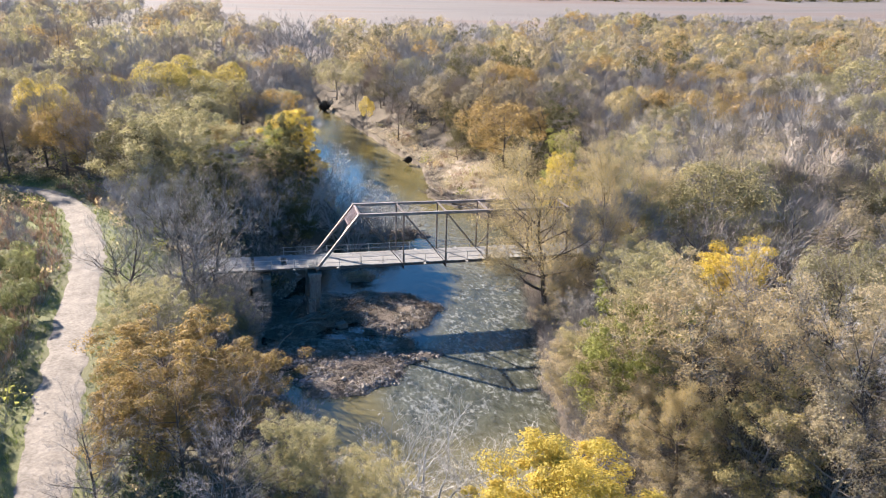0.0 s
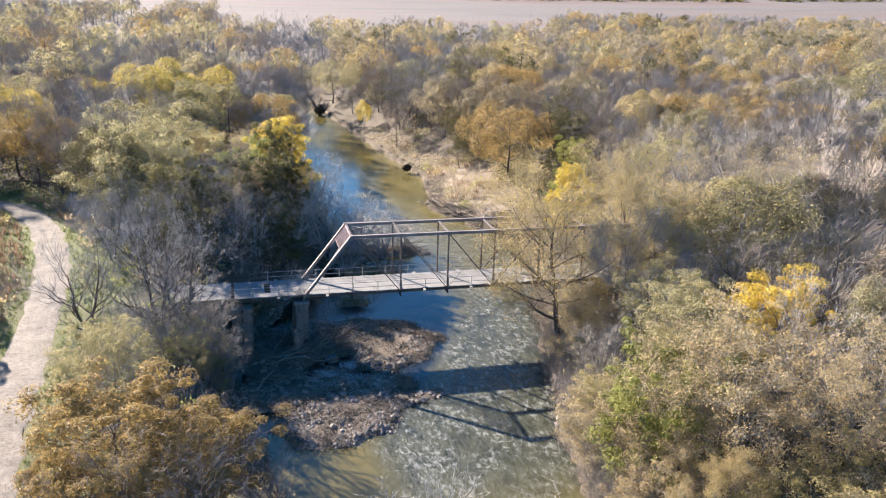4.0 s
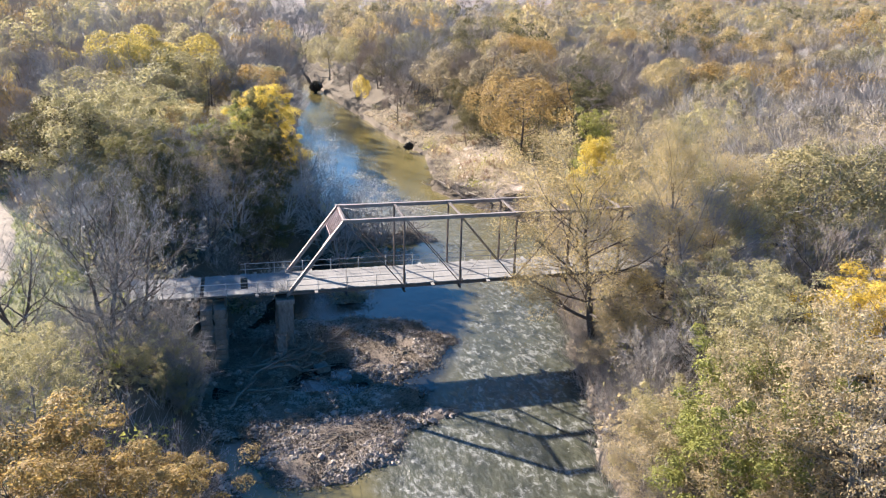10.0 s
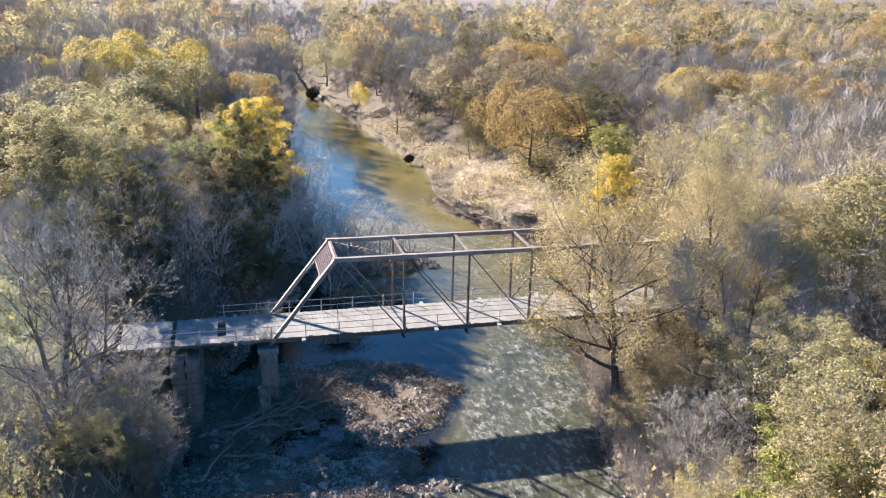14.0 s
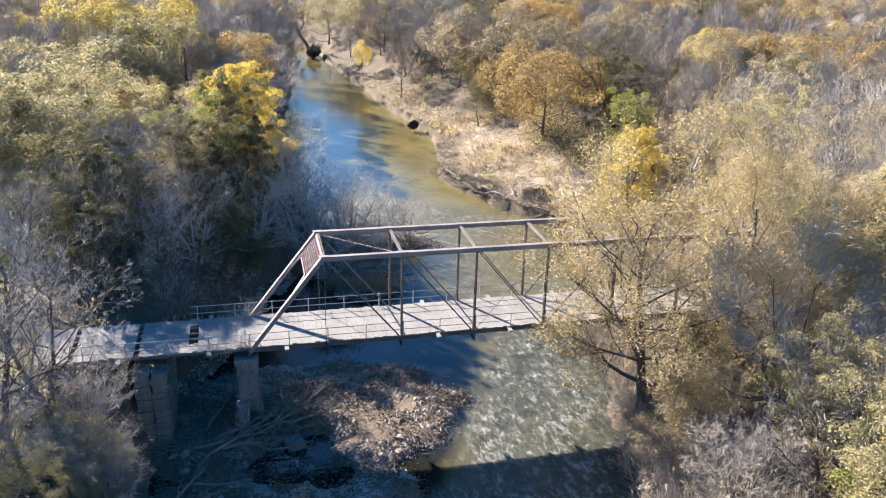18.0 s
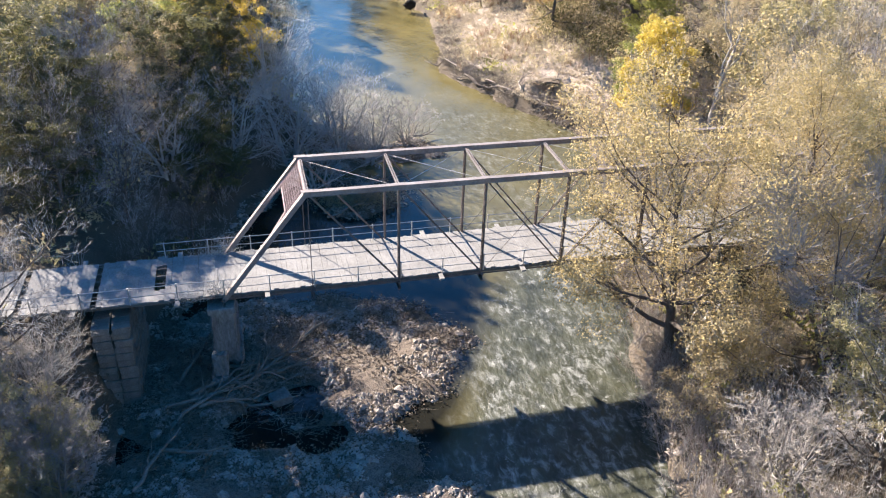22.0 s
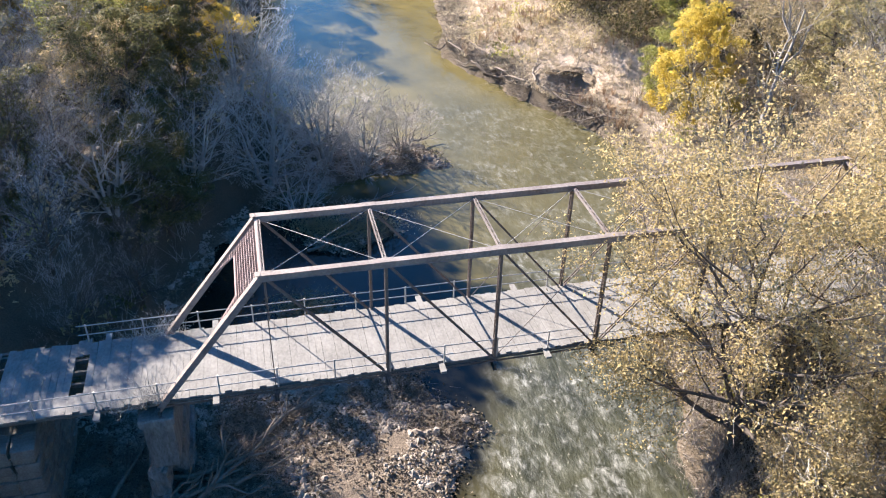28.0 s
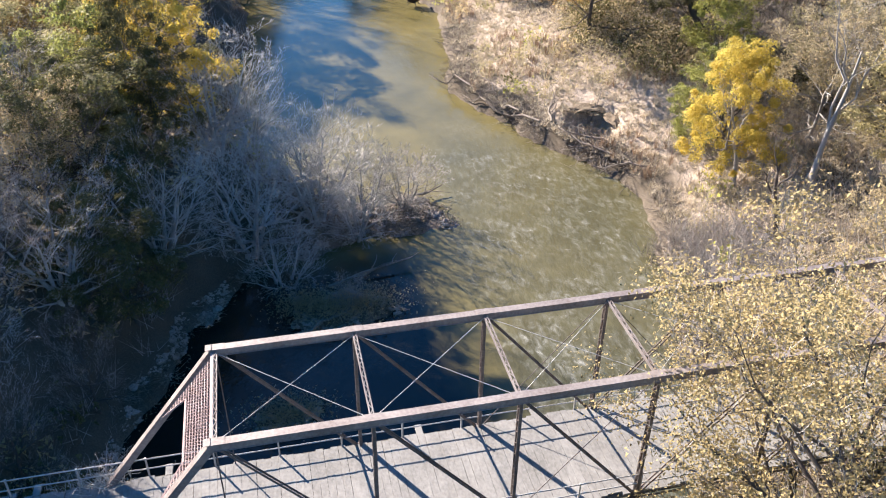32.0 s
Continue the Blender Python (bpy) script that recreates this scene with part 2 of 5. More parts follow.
# river: murky olive water with ripples; broken white water where the bed is shallow and fast
WATER, nt, b = material("river_water", 0.06)
b.inputs["IOR"].default_value = 1.33
b.inputs["Specular IOR Level"].default_value = 0.5
fast = nt.nodes.new("ShaderNodeAttribute")
fast.attribute_name = "fast"
deep = ramp(nt, noise_of(nt, 0.12), [(0.3, (0.085, 0.073, 0.03)), (0.7, (0.145, 0.12, 0.048))])
shallow = ramp(nt, noise_of(nt, 0.6, stretch=(1.2, 0.6, 1)), [(0.3, (0.018, 0.021, 0.015)), (0.7, (0.060, 0.062, 0.040))])
streak = noise_of(nt, 1.5, 7.0, 0.7, stretch=(1.3, 0.75, 1, 0.35))
streak.node.inputs["Distortion"].default_value = 0.5
fr = ramp(nt, streak, [(0.44, (0, 0, 0)), (0.54, (0.13, 0.13, 0.13)), (0.63, (0.36, 0.36, 0.36)), (0.74, (0.9, 0.9, 0.9))])
patch = ramp(nt, noise_of(nt, 0.27, 5.0, 0.6), [(0.40, (0.12, 0.12, 0.12)), (0.64, (1, 1, 1))])
foam = mixed(nt, 1.0, mixed(nt, 1.0, fr, patch, "MULTIPLY"), fast.outputs["Fac"], "MULTIPLY")
# shade of the west bank put into the water's colour: near black at 0
unshaded = nt.nodes.new("ShaderNodeAttribute")
unshaded.attribute_name = "unshaded"
wc = mixed(nt, fast.outputs["Fac"], mixed(nt, unshaded.outputs["Fac"], (0.012, 0.012, 0.010), deep), shallow)
fleck = ramp(nt, noise_of(nt, 0.75, 8.0, 0.7), [(0.63, (0, 0, 0)), (0.75, (0.9, 0.9, 0.9))])
foam = mixed(nt, mixed(nt, 1.0, fleck, fast.outputs["Fac"], "MULTIPLY"), foam, (0.9, 0.9, 0.9))
wc = mixed(nt, foam, wc, (0.56, 0.57, 0.55))
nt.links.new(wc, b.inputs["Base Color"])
rr = mixed(nt, fast.outputs["Fac"], ramp(nt, foam, [(0, (0.07, 0.07, 0.07)), (1, (0.6, 0.6, 0.6))]), ramp(nt, foam, [(0, (0.24, 0.24, 0.24)), (1, (0.6, 0.6, 0.6))]))
nt.links.new(rr, b.inputs["Roughness"])
hgt = mixed(nt, fast.outputs["Fac"], mixed(nt, 0.25, (0.5, 0.5, 0.5), noise_of(nt, 1.6, 4.0, stretch=(1, 0.5, 1))), noise_of(nt, 1.7, 7.0, 0.62, stretch=(1.5, 0.7, 1, 0.35)))
bump(nt, b, hgt, 0.8, 0.16)

# ---- helpers for meshes ----


def mesh_of(name, verts, faces, mat, smooth=False):
    me = bpy.data.meshes.new(name)
    verts = np.asarray(verts, dtype=np.float32)
    faces = np.asarray(faces, dtype=np.int32)
    k = faces.shape[1]
    me.vertices.add(len(verts))
    me.vertices.foreach_set("co", verts.ravel())
    me.loops.add(faces.size)
    me.loops.foreach_set("vertex_index", faces.ravel())
    me.polygons.add(len(faces))
    me.polygons.foreach_set("loop_start", np.arange(0, faces.size, k, dtype=np.int32))
    me.polygons.foreach_set("use_smooth", np.full(len(faces), smooth))
    me.update(calc_edges=True)
    me.validate()
    me.materials.append(mat)
    return me


def child(name, me, parent, label=""):
    ob = new(name, me)
    ob.parent = parent
    return tagged(ob, label)


def part(name, bm, mat, parent, label=""):
    me = bpy.data.meshes.new(name)
    bm.to_mesh(me)
    bm.free()
    me.materials.append(mat)
    return child(name, me, parent, label)


def box(bm, x0, y0, z0, x1, y1, z1):
    return bmesh.ops.create_cube(bm, size=1, matrix=Matrix.Translation(((x0 + x1) / 2, (y0 + y1) / 2, (z0 + z1) / 2)) @ Matrix.Diagonal((abs(x1 - x0), abs(y1 - y0), abs(z1 - z0), 1)))["verts"]


def bar(bm, p, q, w, h):
    """A bar of width w and depth h from p to q."""
    p, q = Vector(p), Vector(q)
    d = q - p
    rot = d.to_track_quat("Z", "Y").to_matrix().to_4x4()
    return bmesh.ops.create_cube(bm, size=1, matrix=Matrix.Translation((p + q) / 2) @ rot @ Matrix.Diagonal((w, h, d.length, 1)))["verts"]


def rod(bm, p, q, r, n=6):
    p, q = Vector(p), Vector(q)
    d = q - p
    rot = d.to_track_quat("Z", "Y").to_matrix().to_4x4()
    return bmesh.ops.create_cone(bm, cap_ends=True, segments=n, radius1=r, radius2=r, depth=d.length, matrix=Matrix.Translation((p + q) / 2) @ rot)["verts"]


def soften(bm, size=0.02):
    bmesh.ops.bevel(bm, geom=bm.edges[:], offset=size, segments=1, affect="EDGES", profile=0.5)


# ---- land ----
LEFT_Y = [-300, -75, -60, -46, -39, -32, -25, -15, -6, 0, 6, 14, 22, 28, 33, 38, 46, 61, 75, 89, 120, 157, 172, 186, 205, 240, 320]
LEFT_X = [90, 36, 14, 2, -6, -10, -12, -14.5, -15.8, -15.0, -13, -10, -7, -3, 0.5, 0.5, -3, -4.7, -2, -3, 1, 5, 4, -6, -22, -50, -90]
RIGHT_Y = [-300, -75, -60, -46, -38, -32, -23, -9, -6, 4, 15, 25, 31.5, 36, 40.5, 46.5, 54, 62, 80, 96, 130, 162, 180, 200, 240, 320]
RIGHT_X = [120, 60, 32, 17, 10.5, 8.5, 8.6, 12.7, 13.2, 16, 20, 23.0, 24.6, 23.6, 20.6, 18.4, 14.9, 17, 19.3, 16.6, 13, 9.6, 11, 2, -28, -68]
ROAD = [(-130, 50), (-90, 47), (-62, 47), (-51, 45.2), (-43.5, 40), (-38.5, 30), (-35.4, 18), (-33.8, 8), (-32.4, -10), (-31.4, -22), (-29.6, -38), (-26, -60), (-20, -90), (-15, -130)]
BARS = [(-3.0, 1.8, 8.2, 7.2, 1.35), (-9.5, 2.5, 6.0, 7.5, 1.4), (-12, 0.5, 4.5, 5.5, 1.6), (-11.5, -7.5, 7.0, 4.5, 1.25), (-8, -12.8, 6.2, 5.6, 1.15), (-1.0, -10.3, 4.5, 1.6, 1.0), (-5.0, -10.2, 4.0, 3.5, 1.1), (-3.5, -7.2, 4.2, 3.0, 1.15), (-8.2, 25.2, 2.6, 3.2, 1.15), (1.2, 21.5, 4.2, 1.9, 1.1), (-3, 13.2, 2.6, 1.7, 1.1), (0, 32.3, 4.2, 4.2, 1.2), (6, 32.3, 5.2, 3.2, 1.1)]
POOLS = [(-9.3, -3.8, 1.8, 1.5), (-5.3, -4.7, 1.7, 1.2), (-6.3, -1.7, 2.4, 1.3)]


def wobble(x, y, s, seed):
    a = np.sin(x * s + 1.3 * seed) * np.cos(y * s * 1.13 - 0.7 * seed)
    b = np.sin((x * 0.6 + y * 0.8) * s * 2.1 + seed) * np.cos((y * 0.6 - x * 0.8) * s * 1.9 + 2.1 * seed)
    return 0.6 * a + 0.4 * b


def step01(v):
    v = np.clip(v, 0, 1)
    return v * v * (3 - 2 * v)


def road_gap(x, y):
    x, y = np.asarray(x, float), np.asarray(y, float)
    best = np.full(np.broadcast(x, y).shape, 1e9)
    for (ax, ay), (bx, by) in zip(ROAD, ROAD[1:]):
        ux, uy = bx - ax, by - ay
        t = np.clip(((x - ax) * ux + (y - ay) * uy) / (ux * ux + uy * uy), 0, 1)
        best = np.minimum(best, np.hypot(x - ax - t * ux, y - ay - t * uy))
    return best


def shores(x, y):
    """How far (x, y) lies on land, beyond the west and the east shore."""
    jag = 0.6 * wobble(x, y, 0.55, 2) + 0.3 * wobble(x, y, 1.7, 5)
    return np.interp(y, LEFT_Y, LEFT_X) - x + jag, x - np.interp(y, RIGHT_Y, RIGHT_X) + jag


def height(x, y):
    x, y = np.asarray(x, float), np.asarray(y, float)
    dl, dr = shores(x, y)
    z = np.full(np.broadcast(x, y).shape, -0.8)
    xs, ys = x, y
    x, y = xs + 1.0 * wobble(xs, ys, 0.55, 21) + 0.5 * wobble(xs, ys, 1.5, 22), ys + 1.0 * wobble(xs, ys, 0.6, 23) + 0.5 * wobble(xs, ys, 1.4, 24)
    for cx, cy, rx, ry, h in BARS:
        r2 = ((x - cx) / rx) ** 2 + ((y - cy) / ry) ** 2
        z = np.maximum(z, -0.8 + h * np.exp(-r2 * r2 * r2) + 0.12 * wobble(x, y, 1.7, 4) * (r2 < 2))
    for cx, cy, rx, ry in POOLS:
        r2 = ((x - cx) / rx) ** 2 + ((y - cy) / ry) ** 2
        z = z - 0.9 * np.exp(-r2 * r2)
    x, y = xs, ys
    top = 5.9 + 0.5 * wobble(x, y, 0.06, 1) + 0.15 * wobble(x, y, 0.4, 3)
    wl = np.interp(y, [-40, -15, 0, 8, 60, 160], [9, 7, 4, 7, 7, 9])
    left = -0.8 + np.clip(dl, 0, 0.9) * 1.5 + (top - 0.55) * step01((dl - 0.6) / wl)
    wr = np.interp(y, [-40, -10, 4, 16, 30, 60, 110, 160], [9, 10, 9, 14, 20, 20, 14, 9])
    right = -0.8 + np.clip(dr, 0, 0.8) * 2.4 + (top - 1.12) * step01((dr - 0.5) / wr)
    z = np.where(dl > 0, np.maximum(left, z), z)
    cut = ((x - 24.9) / 1.9) ** 2 + ((y - 41.6) / 2.2) ** 2
    right = right - 2.3 * np.exp(-cut * cut * cut)
    z = np.where(dr > 0, np.maximum(right, z), z)
    near = step01((9 - road_gap(x, y)) / 6)
    z = z * (1 - near) + (6.1 + 0.04 * wobble(x, y, 0.8, 5)) * near
    lane = step01((-15.8 - x) / 1.2) * step01((x + 34) / 2) * step01((4.5 - np.abs(y - 2.2)) / 2.5)
    z = z * (1 - lane) + 6.15 * lane
    far = step01((np.hypot(x, y) - 380) / 200)
    return z * (1 - far) + (5.0 + 62 * step01((np.hypot(x, y) - 900) / 2300)) * far


def spread_out(lo, hi, step, reach, grow=1.22):
    mid = list(np.arange(lo, hi + step / 2, step))
    d, a = step, [lo]
    while a[-1] > -reach:
        d *= grow
        a.append(a[-1] - d)
    d, c = step, [mid[-1]]
    while c[-1] < reach:
        d *= grow
        c.append(c[-1] + d)
    return np.array(a[:0:-1] + mid + c[1:])


gx, gy = spread_out(-42, 46, 0.8, 4800, 1.08), spread_out(-36, 84, 0.8, 4800, 1.06)
GX, GY = np.meshgrid(gx, gy)
GZ = height(GX, GY)


def grid_faces(nx, ny):
    i = np.arange(nx - 1)[None, :] + np.arange(ny - 1)[:, None] * nx
    return np.stack([i, i + 1, i + 1 + nx, i + nx], -1).reshape(-1, 4)


me = mesh_of("ground", np.stack([GX, GY, GZ], -1).reshape(-1, 3), grid_faces(len(gx), len(gy)), GROUND, True)
DL, DR = shores(GX, GY)
sand_wide = np.interp(GY, [10, 14, 24, 34, 60, 84, 118], [5, 8, 12, 16, 14, 6, 3.5])
sand_zone = step01((DR - 2.2) / 2.0) * step01((sand_wide - DR) / 5) * step01((GY - 8) / 8) * step01((190 - GY) / 30)
gravel_zone = step01((-DL + 0.8) / 0.8) * step01((-DR + 0.5) / 0.8)
rg = road_gap(GX, GY)
grass_zone = step01((11 - rg) / 5) * 0.9 * step01((70 - GY) / 20) + 0.25 * step01((-36 - GX) / 4) * step01((60 - GY) / 15) * step01((GX + 120) / 30)
green = np.clip(grass_zone * (0.7 + 0.5 * wobble(GX, GY, 0.2, 7)), 0, 1)
way = np.degrees(np.arctan2(GX + 17, GY + 85))
edge = np.where(way < -1, 840.0, np.where(way < 21.5, 285.0, 620.0))
not_field = 1 - step01((GY - edge + 12 * wobble(GX, GY, 0.02, 2)) / 20)
zc = np.stack([sand_zone, gravel_zone, green, not_field], -1).reshape(-1, 4).astype(np.float32)
at = me.attributes.new("zone", "FLOAT_COLOR", "POINT")
at.data.foreach_set("color", zc.ravel())
tagged(new("ground", me), "autumn woodland floor, river banks and far ploughed fields", "ground", kind="structure")

# the river's surface
wx, wy = np.concatenate([np.arange(-100, -20, 8.0), np.arange(-20, 32, 1.5), np.arange(32, 160, 8.0)]), np.concatenate([np.arange(-400, -130, 15.0), np.arange(-130, -44, 6.0), np.arange(-44, 70, 1.5), np.arange(70, 330, 6.0)])
WX, WY = np.meshgrid(wx, wy)
me = mesh_of("water", np.stack([WX, WY, np.zeros_like(WX)], -1).reshape(-1, 3), grid_faces(len(wx), len(wy)), WATER, True)
quick = step01((WY + 34) / 12) * step01((52 - WY) / 16) * step01((WX - np.interp(WY, [-30, -18, -13, -6, 0, 5, 9, 14, 24, 40, 50], [-6, -7, -5, 1, 3.5, 5.5, 8, 8, 8, 9, 12])) / 3) * np.interp(WY, [8, 20], [1.0, 0.5])
# reach by the bridge whose colour is darkened to stand for bank shade
shaded_reach = 1 - step01((WX - np.interp(WY, [-12, -5, 0, 6, 12, 26], [-1.5, 1.5, 4.0, 6.5, 6.5, 5.0])) / 2.5) * 1.0
shaded_reach = shaded_reach * step01((WY + 14) / 4) * step01((30 - WY) / 5)
at = me.attributes.new("unshaded", "FLOAT", "POINT")
at.data.foreach_set("value", (1 - shaded_reach).ravel().astype(np.float32))
at = me.attributes.new("fast", "FLOAT", "POINT")
at.data.foreach_set("value", quick.ravel().astype(np.float32))
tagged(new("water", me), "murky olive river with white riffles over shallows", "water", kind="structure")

# dirt track: a strip along its line, with two worn wheel ruts


def strip(line, half, lift):
    pts = []
    for (ax, ay), (bx, by) in zip(line, line[1:]):
        n = max(2, int(math.hypot(bx - ax, by - ay) / 1.0))
        pts += [(ax + (bx - ax) * i / n, ay + (by - ay) * i / n) for i in range(n)]
    pts = np.array(pts + [line[-1]])
    for _ in range(8):
        pts[1:-1] = (pts[:-2] + 2 * pts[1:-1] + pts[2:]) / 4
    d = np.gradient(pts, axis=0)
    d /= np.linalg.norm(d, axis=1)[:, None]
    nrm = np.stack([-d[:, 1], d[:, 0]], 1)
    across = np.linspace(-half, half, 9)
    P = pts[:, None, :] + nrm[:, None, :] * (across[None, :, None] + 0.6 * wobble(pts[:, 0], pts[:, 1], 1.1, 6)[:, None, None] * np.sign(across)[None, :, None] * (abs(across)[None, :, None] > half * 0.8))
    z = height(P[..., 0], P[..., 1]) + lift - 0.05 * np.exp(-((abs(across) - 0.85) / 0.3) ** 2)[None, :]
    z[:, 0] -= 0.12
    z[:, -1] -= 0.12
    return np.concatenate([P, z[..., None]], -1).reshape(-1, 3), grid_faces(9, len(pts))


v, f = strip(ROAD, 1.75, 0.09)
tagged(new("road", mesh_of("road", v, f, ROADMAT, True)), "pale rutted dirt track through grass", "road", kind="structure")

# ---- the truss bridge ----
PANEL, WIDE, LOW, HIGH, DECK = 4.825, 4.5, 6.4, 12.33, 6.62
XS = [PANEL * i for i in range(-2, 7)]
bridge = tagged(new("truss_bridge"), "rusted steel through truss bridge with grey plank deck over the river", "bridge")
rnd = random.Random(5)
PIN = {}


def steel(name, build, mat=STEEL, parent=bridge, label=""):
    bm = bmesh.new()
    build(bm)
    return part(name, bm, mat, parent, label)


def chord(y):
    def build(bm):
        box(bm, XS[1] - 0.16, y - 0.15, HIGH + 0.02, XS[7] + 0.16, y + 0.15, HIGH + 0.05)
        for s in (-1, 1):
            box(bm, XS[1] - 0.1, y + s * 0.115 - 0.02, HIGH - 0.22, XS[7] + 0.1, y + s * 0.115 + 0.02, HIGH + 0.02)
            box(bm, XS[1] - 0.1, y + s * 0.115 - 0.045, HIGH - 0.24, XS[7] + 0.1, y + s * 0.115 + 0.045, HIGH - 0.22)
        for x in XS[1:8]:
            box(bm, x - 0.32, y - 0.16, HIGH + 0.05, x + 0.32, y + 0.16, HIGH + 0.065)
    return build


def end_post(x0, x1, y):
    def build(bm):
        p, q = Vector((x0, y, LOW - 0.22)), Vector((x1, y, HIGH))
        u = (q - p).normalized()
        side = Vector((0, 1, 0))
        for s in (-1, 1):
            bar(bm, p + side * s * 0.11, q + side * s * 0.11, 0.04, 0.24)
        n = u.cross(side) * (1 if x1 > x0 else -1)
        if n.z < 0:
            n = -n
        bar(bm, p + n * 0.13, q + n * 0.13, 0.30, 0.025)
    return build


def post_legs(x, y):
    def build(bm):
        for s in (-1, 1):
            box(bm, x - 0.06, y + s * 0.1 - 0.015, LOW - 0.15, x + 0.06, y + s * 0.1 + 0.015, HIGH - 0.2)
    return build


def lacing(x, y):
    def build(bm):
        for s in (-1, 1):
            z, k = LOW + 0.3, 1
            while z < HIGH - 0.5:
                bar(bm, (x + s * 0.055, y - 0.1 * k, z), (x + s * 0.055, y + 0.1 * k, z + 0.26), 0.01, 0.032)
                z, k = z + 0.26, -k
    return build


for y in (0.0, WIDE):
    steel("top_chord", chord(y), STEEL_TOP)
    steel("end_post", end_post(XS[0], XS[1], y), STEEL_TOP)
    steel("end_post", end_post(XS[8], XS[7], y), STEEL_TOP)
    for x in XS[2:7]:
        leg = steel("vertical_post", post_legs(x, y))
        tagged(steel("lacing", lacing(x, y), STEEL, leg), kind="stuff")
    for x in (XS[1], XS[7]):
        steel("hip_rod", lambda bm: rod(bm, (x, y, LOW), (x, y, HIGH - 0.2), 0.025))
    # main ties slope from the top towards midspan
    for i, j in ((1, 2), (2, 3), (3, 4), (7, 6), (6, 5), (5, 4)):
        def tie(bm):
            for s in (-1, 1):
                bar(bm, (XS[i], y + s * 0.07, HIGH - 0.1), (XS[j], y + s * 0.07, LOW), 0.018, 0.075)
        steel("diagonal_tie", tie)
    for i, j in ((4, 3), (4, 5)):
        steel("counter_rod", lambda bm: rod(bm, (XS[i], y + 0.02, HIGH - 0.1), (XS[j], y + 0.02, LOW), 0.016))
    for x0, x1 in zip(XS, XS[1:]):
        def eyebar(bm):
            for s in (-1, 1):
                bar(bm, (x0, y + s * 0.1, LOW - 0.05), (x1, y + s * 0.1, LOW - 0.05), 0.02, 0.1)
        steel("bottom_chord", eyebar)
    for x in XS[1:8]:
        steel("pin", lambda bm: rod(bm, (x, y - 0.2, LOW - 0.04), (x, y + 0.2, LOW - 0.04), 0.06, 8))

for i, x in enumerate(XS[1:8]):
    def strut(bm):
        for s in (-1, 1):
            box(bm, x + s * 0.06 - 0.018, 0.12, HIGH - 0.14, x + s * 0.06 + 0.018, WIDE - 0.12, HIGH - 0.02)
        yy, k = 0.2, 1
        while yy < WIDE - 0.4:
            bar(bm, (x - 0.06 * k, yy, HIGH - 0.012), (x + 0.06 * k, yy + 0.24, HIGH - 0.012), 0.028, 0.01)
            yy, k = yy + 0.24, -k
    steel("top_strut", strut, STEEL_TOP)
for x0, x1 in zip(XS[1:7], XS[2:8]):
    for ya, yb in ((0.1, WIDE - 0.1), (WIDE - 0.1, 0.1)):
        steel("sway_rod", lambda bm: rod(bm, (x0, ya, HIGH - 0.12), (x1, yb, HIGH - 0.12), 0.012, 5), RAIL)


def portal(x_hip, x_foot):
    """Lattice bracing between the end posts, deep at the posts and shallower in the middle."""
    run = (x_foot - x_hip) / (HIGH - LOW)

    def at(y, d):
        return Vector((x_hip + run * d, y, HIGH - d))

    frame_ob = None

    def rim(bm):
        pts = [at(0.15, 2.75), at(0.78, 1.42), at(WIDE - 0.78, 1.42), at(WIDE - 0.15, 2.75)]
        for p, q in zip(pts, pts[1:]):
            bar(bm, p, q, 0.07, 0.05)
        bar(bm, at(0.15, 0.1), at(WIDE - 0.15, 0.1), 0.13, 0.1)
    frame_ob = steel("portal_brace", rim, PORTAL, bridge, "faded reddish lattice portal brace")

    def depth(y):
        e = min(y, WIDE - y)
        return 1.42 if e > 0.78 else 1.42 + (0.78 - e) / 0.63 * 1.33

    def weave(bm):
        d = 0.2
        while d < 2.7:
            ys = [0.15 + 0.05 * k for k in range(85) if depth(0.15 + 0.05 * k) >= d]
            runs, start = [], None
            for k in range(85):
                yv = 0.15 + 0.05 * k
                ok = depth(yv) >= d
                if ok and start is None:
                    start = yv
                if start is not None and (not ok or k == 84):
                    runs.append((start, yv))
                    start = None
            for a, c in runs:
                if c - a > 0.08:
                    bar(bm, at(a, d), at(c, d), 0.016, 0.045)
            d += 0.135
        for k in range(-16, 34):
            for s in (1, -1):
                y0 = 0.15 + 0.15 * k if s > 0 else WIDE - 0.15 - 0.15 * k
                last = None
                for m in range(0, 27):
                    d = 0.12 + 0.1 * m
                    yv = y0 + s * 0.1 * m
                    inside = 0.15 <= yv <= WIDE - 0.15 and d <= depth(yv)
                    if inside and last is None:
                        last = (yv, d)
                    if last and (not inside or m == 26):
                        if d - last[1] > 0.15:
                            bar(bm, at(*last), at(yv - s * 0.1, d - 0.1), 0.008, 0.014)
                        last = None
    tagged(steel("lattice", weave, PORTAL, frame_ob), kind="stuff")


portal(XS[1], XS[0])
portal(XS[7], XS[8])

for x in XS:
    def beam(bm):
        box(bm, x - 0.09, -0.35, LOW - 0.42, x + 0.09, WIDE + 0.35, LOW - 0.40)
        box(bm, x - 0.09, -0.35, LOW - 0.06, x + 0.09, WIDE + 0.35, LOW - 0.04)
        box(bm, x - 0.012, -0.35, LOW - 0.40, x + 0.012, WIDE + 0.35, LOW - 0.06)
    steel("floor_beam", beam)
X_END = -22.0
for k in range(6):
    y = 0.3 + k * (WIDE - 0.6) / 5
    steel("stringer", lambda bm: box(bm, X_END + 0.2, y - 0.06, DECK - 0.27, XS[8] + 0.4, y + 0.06, DECK - 0.07), PLANK_EDGE)

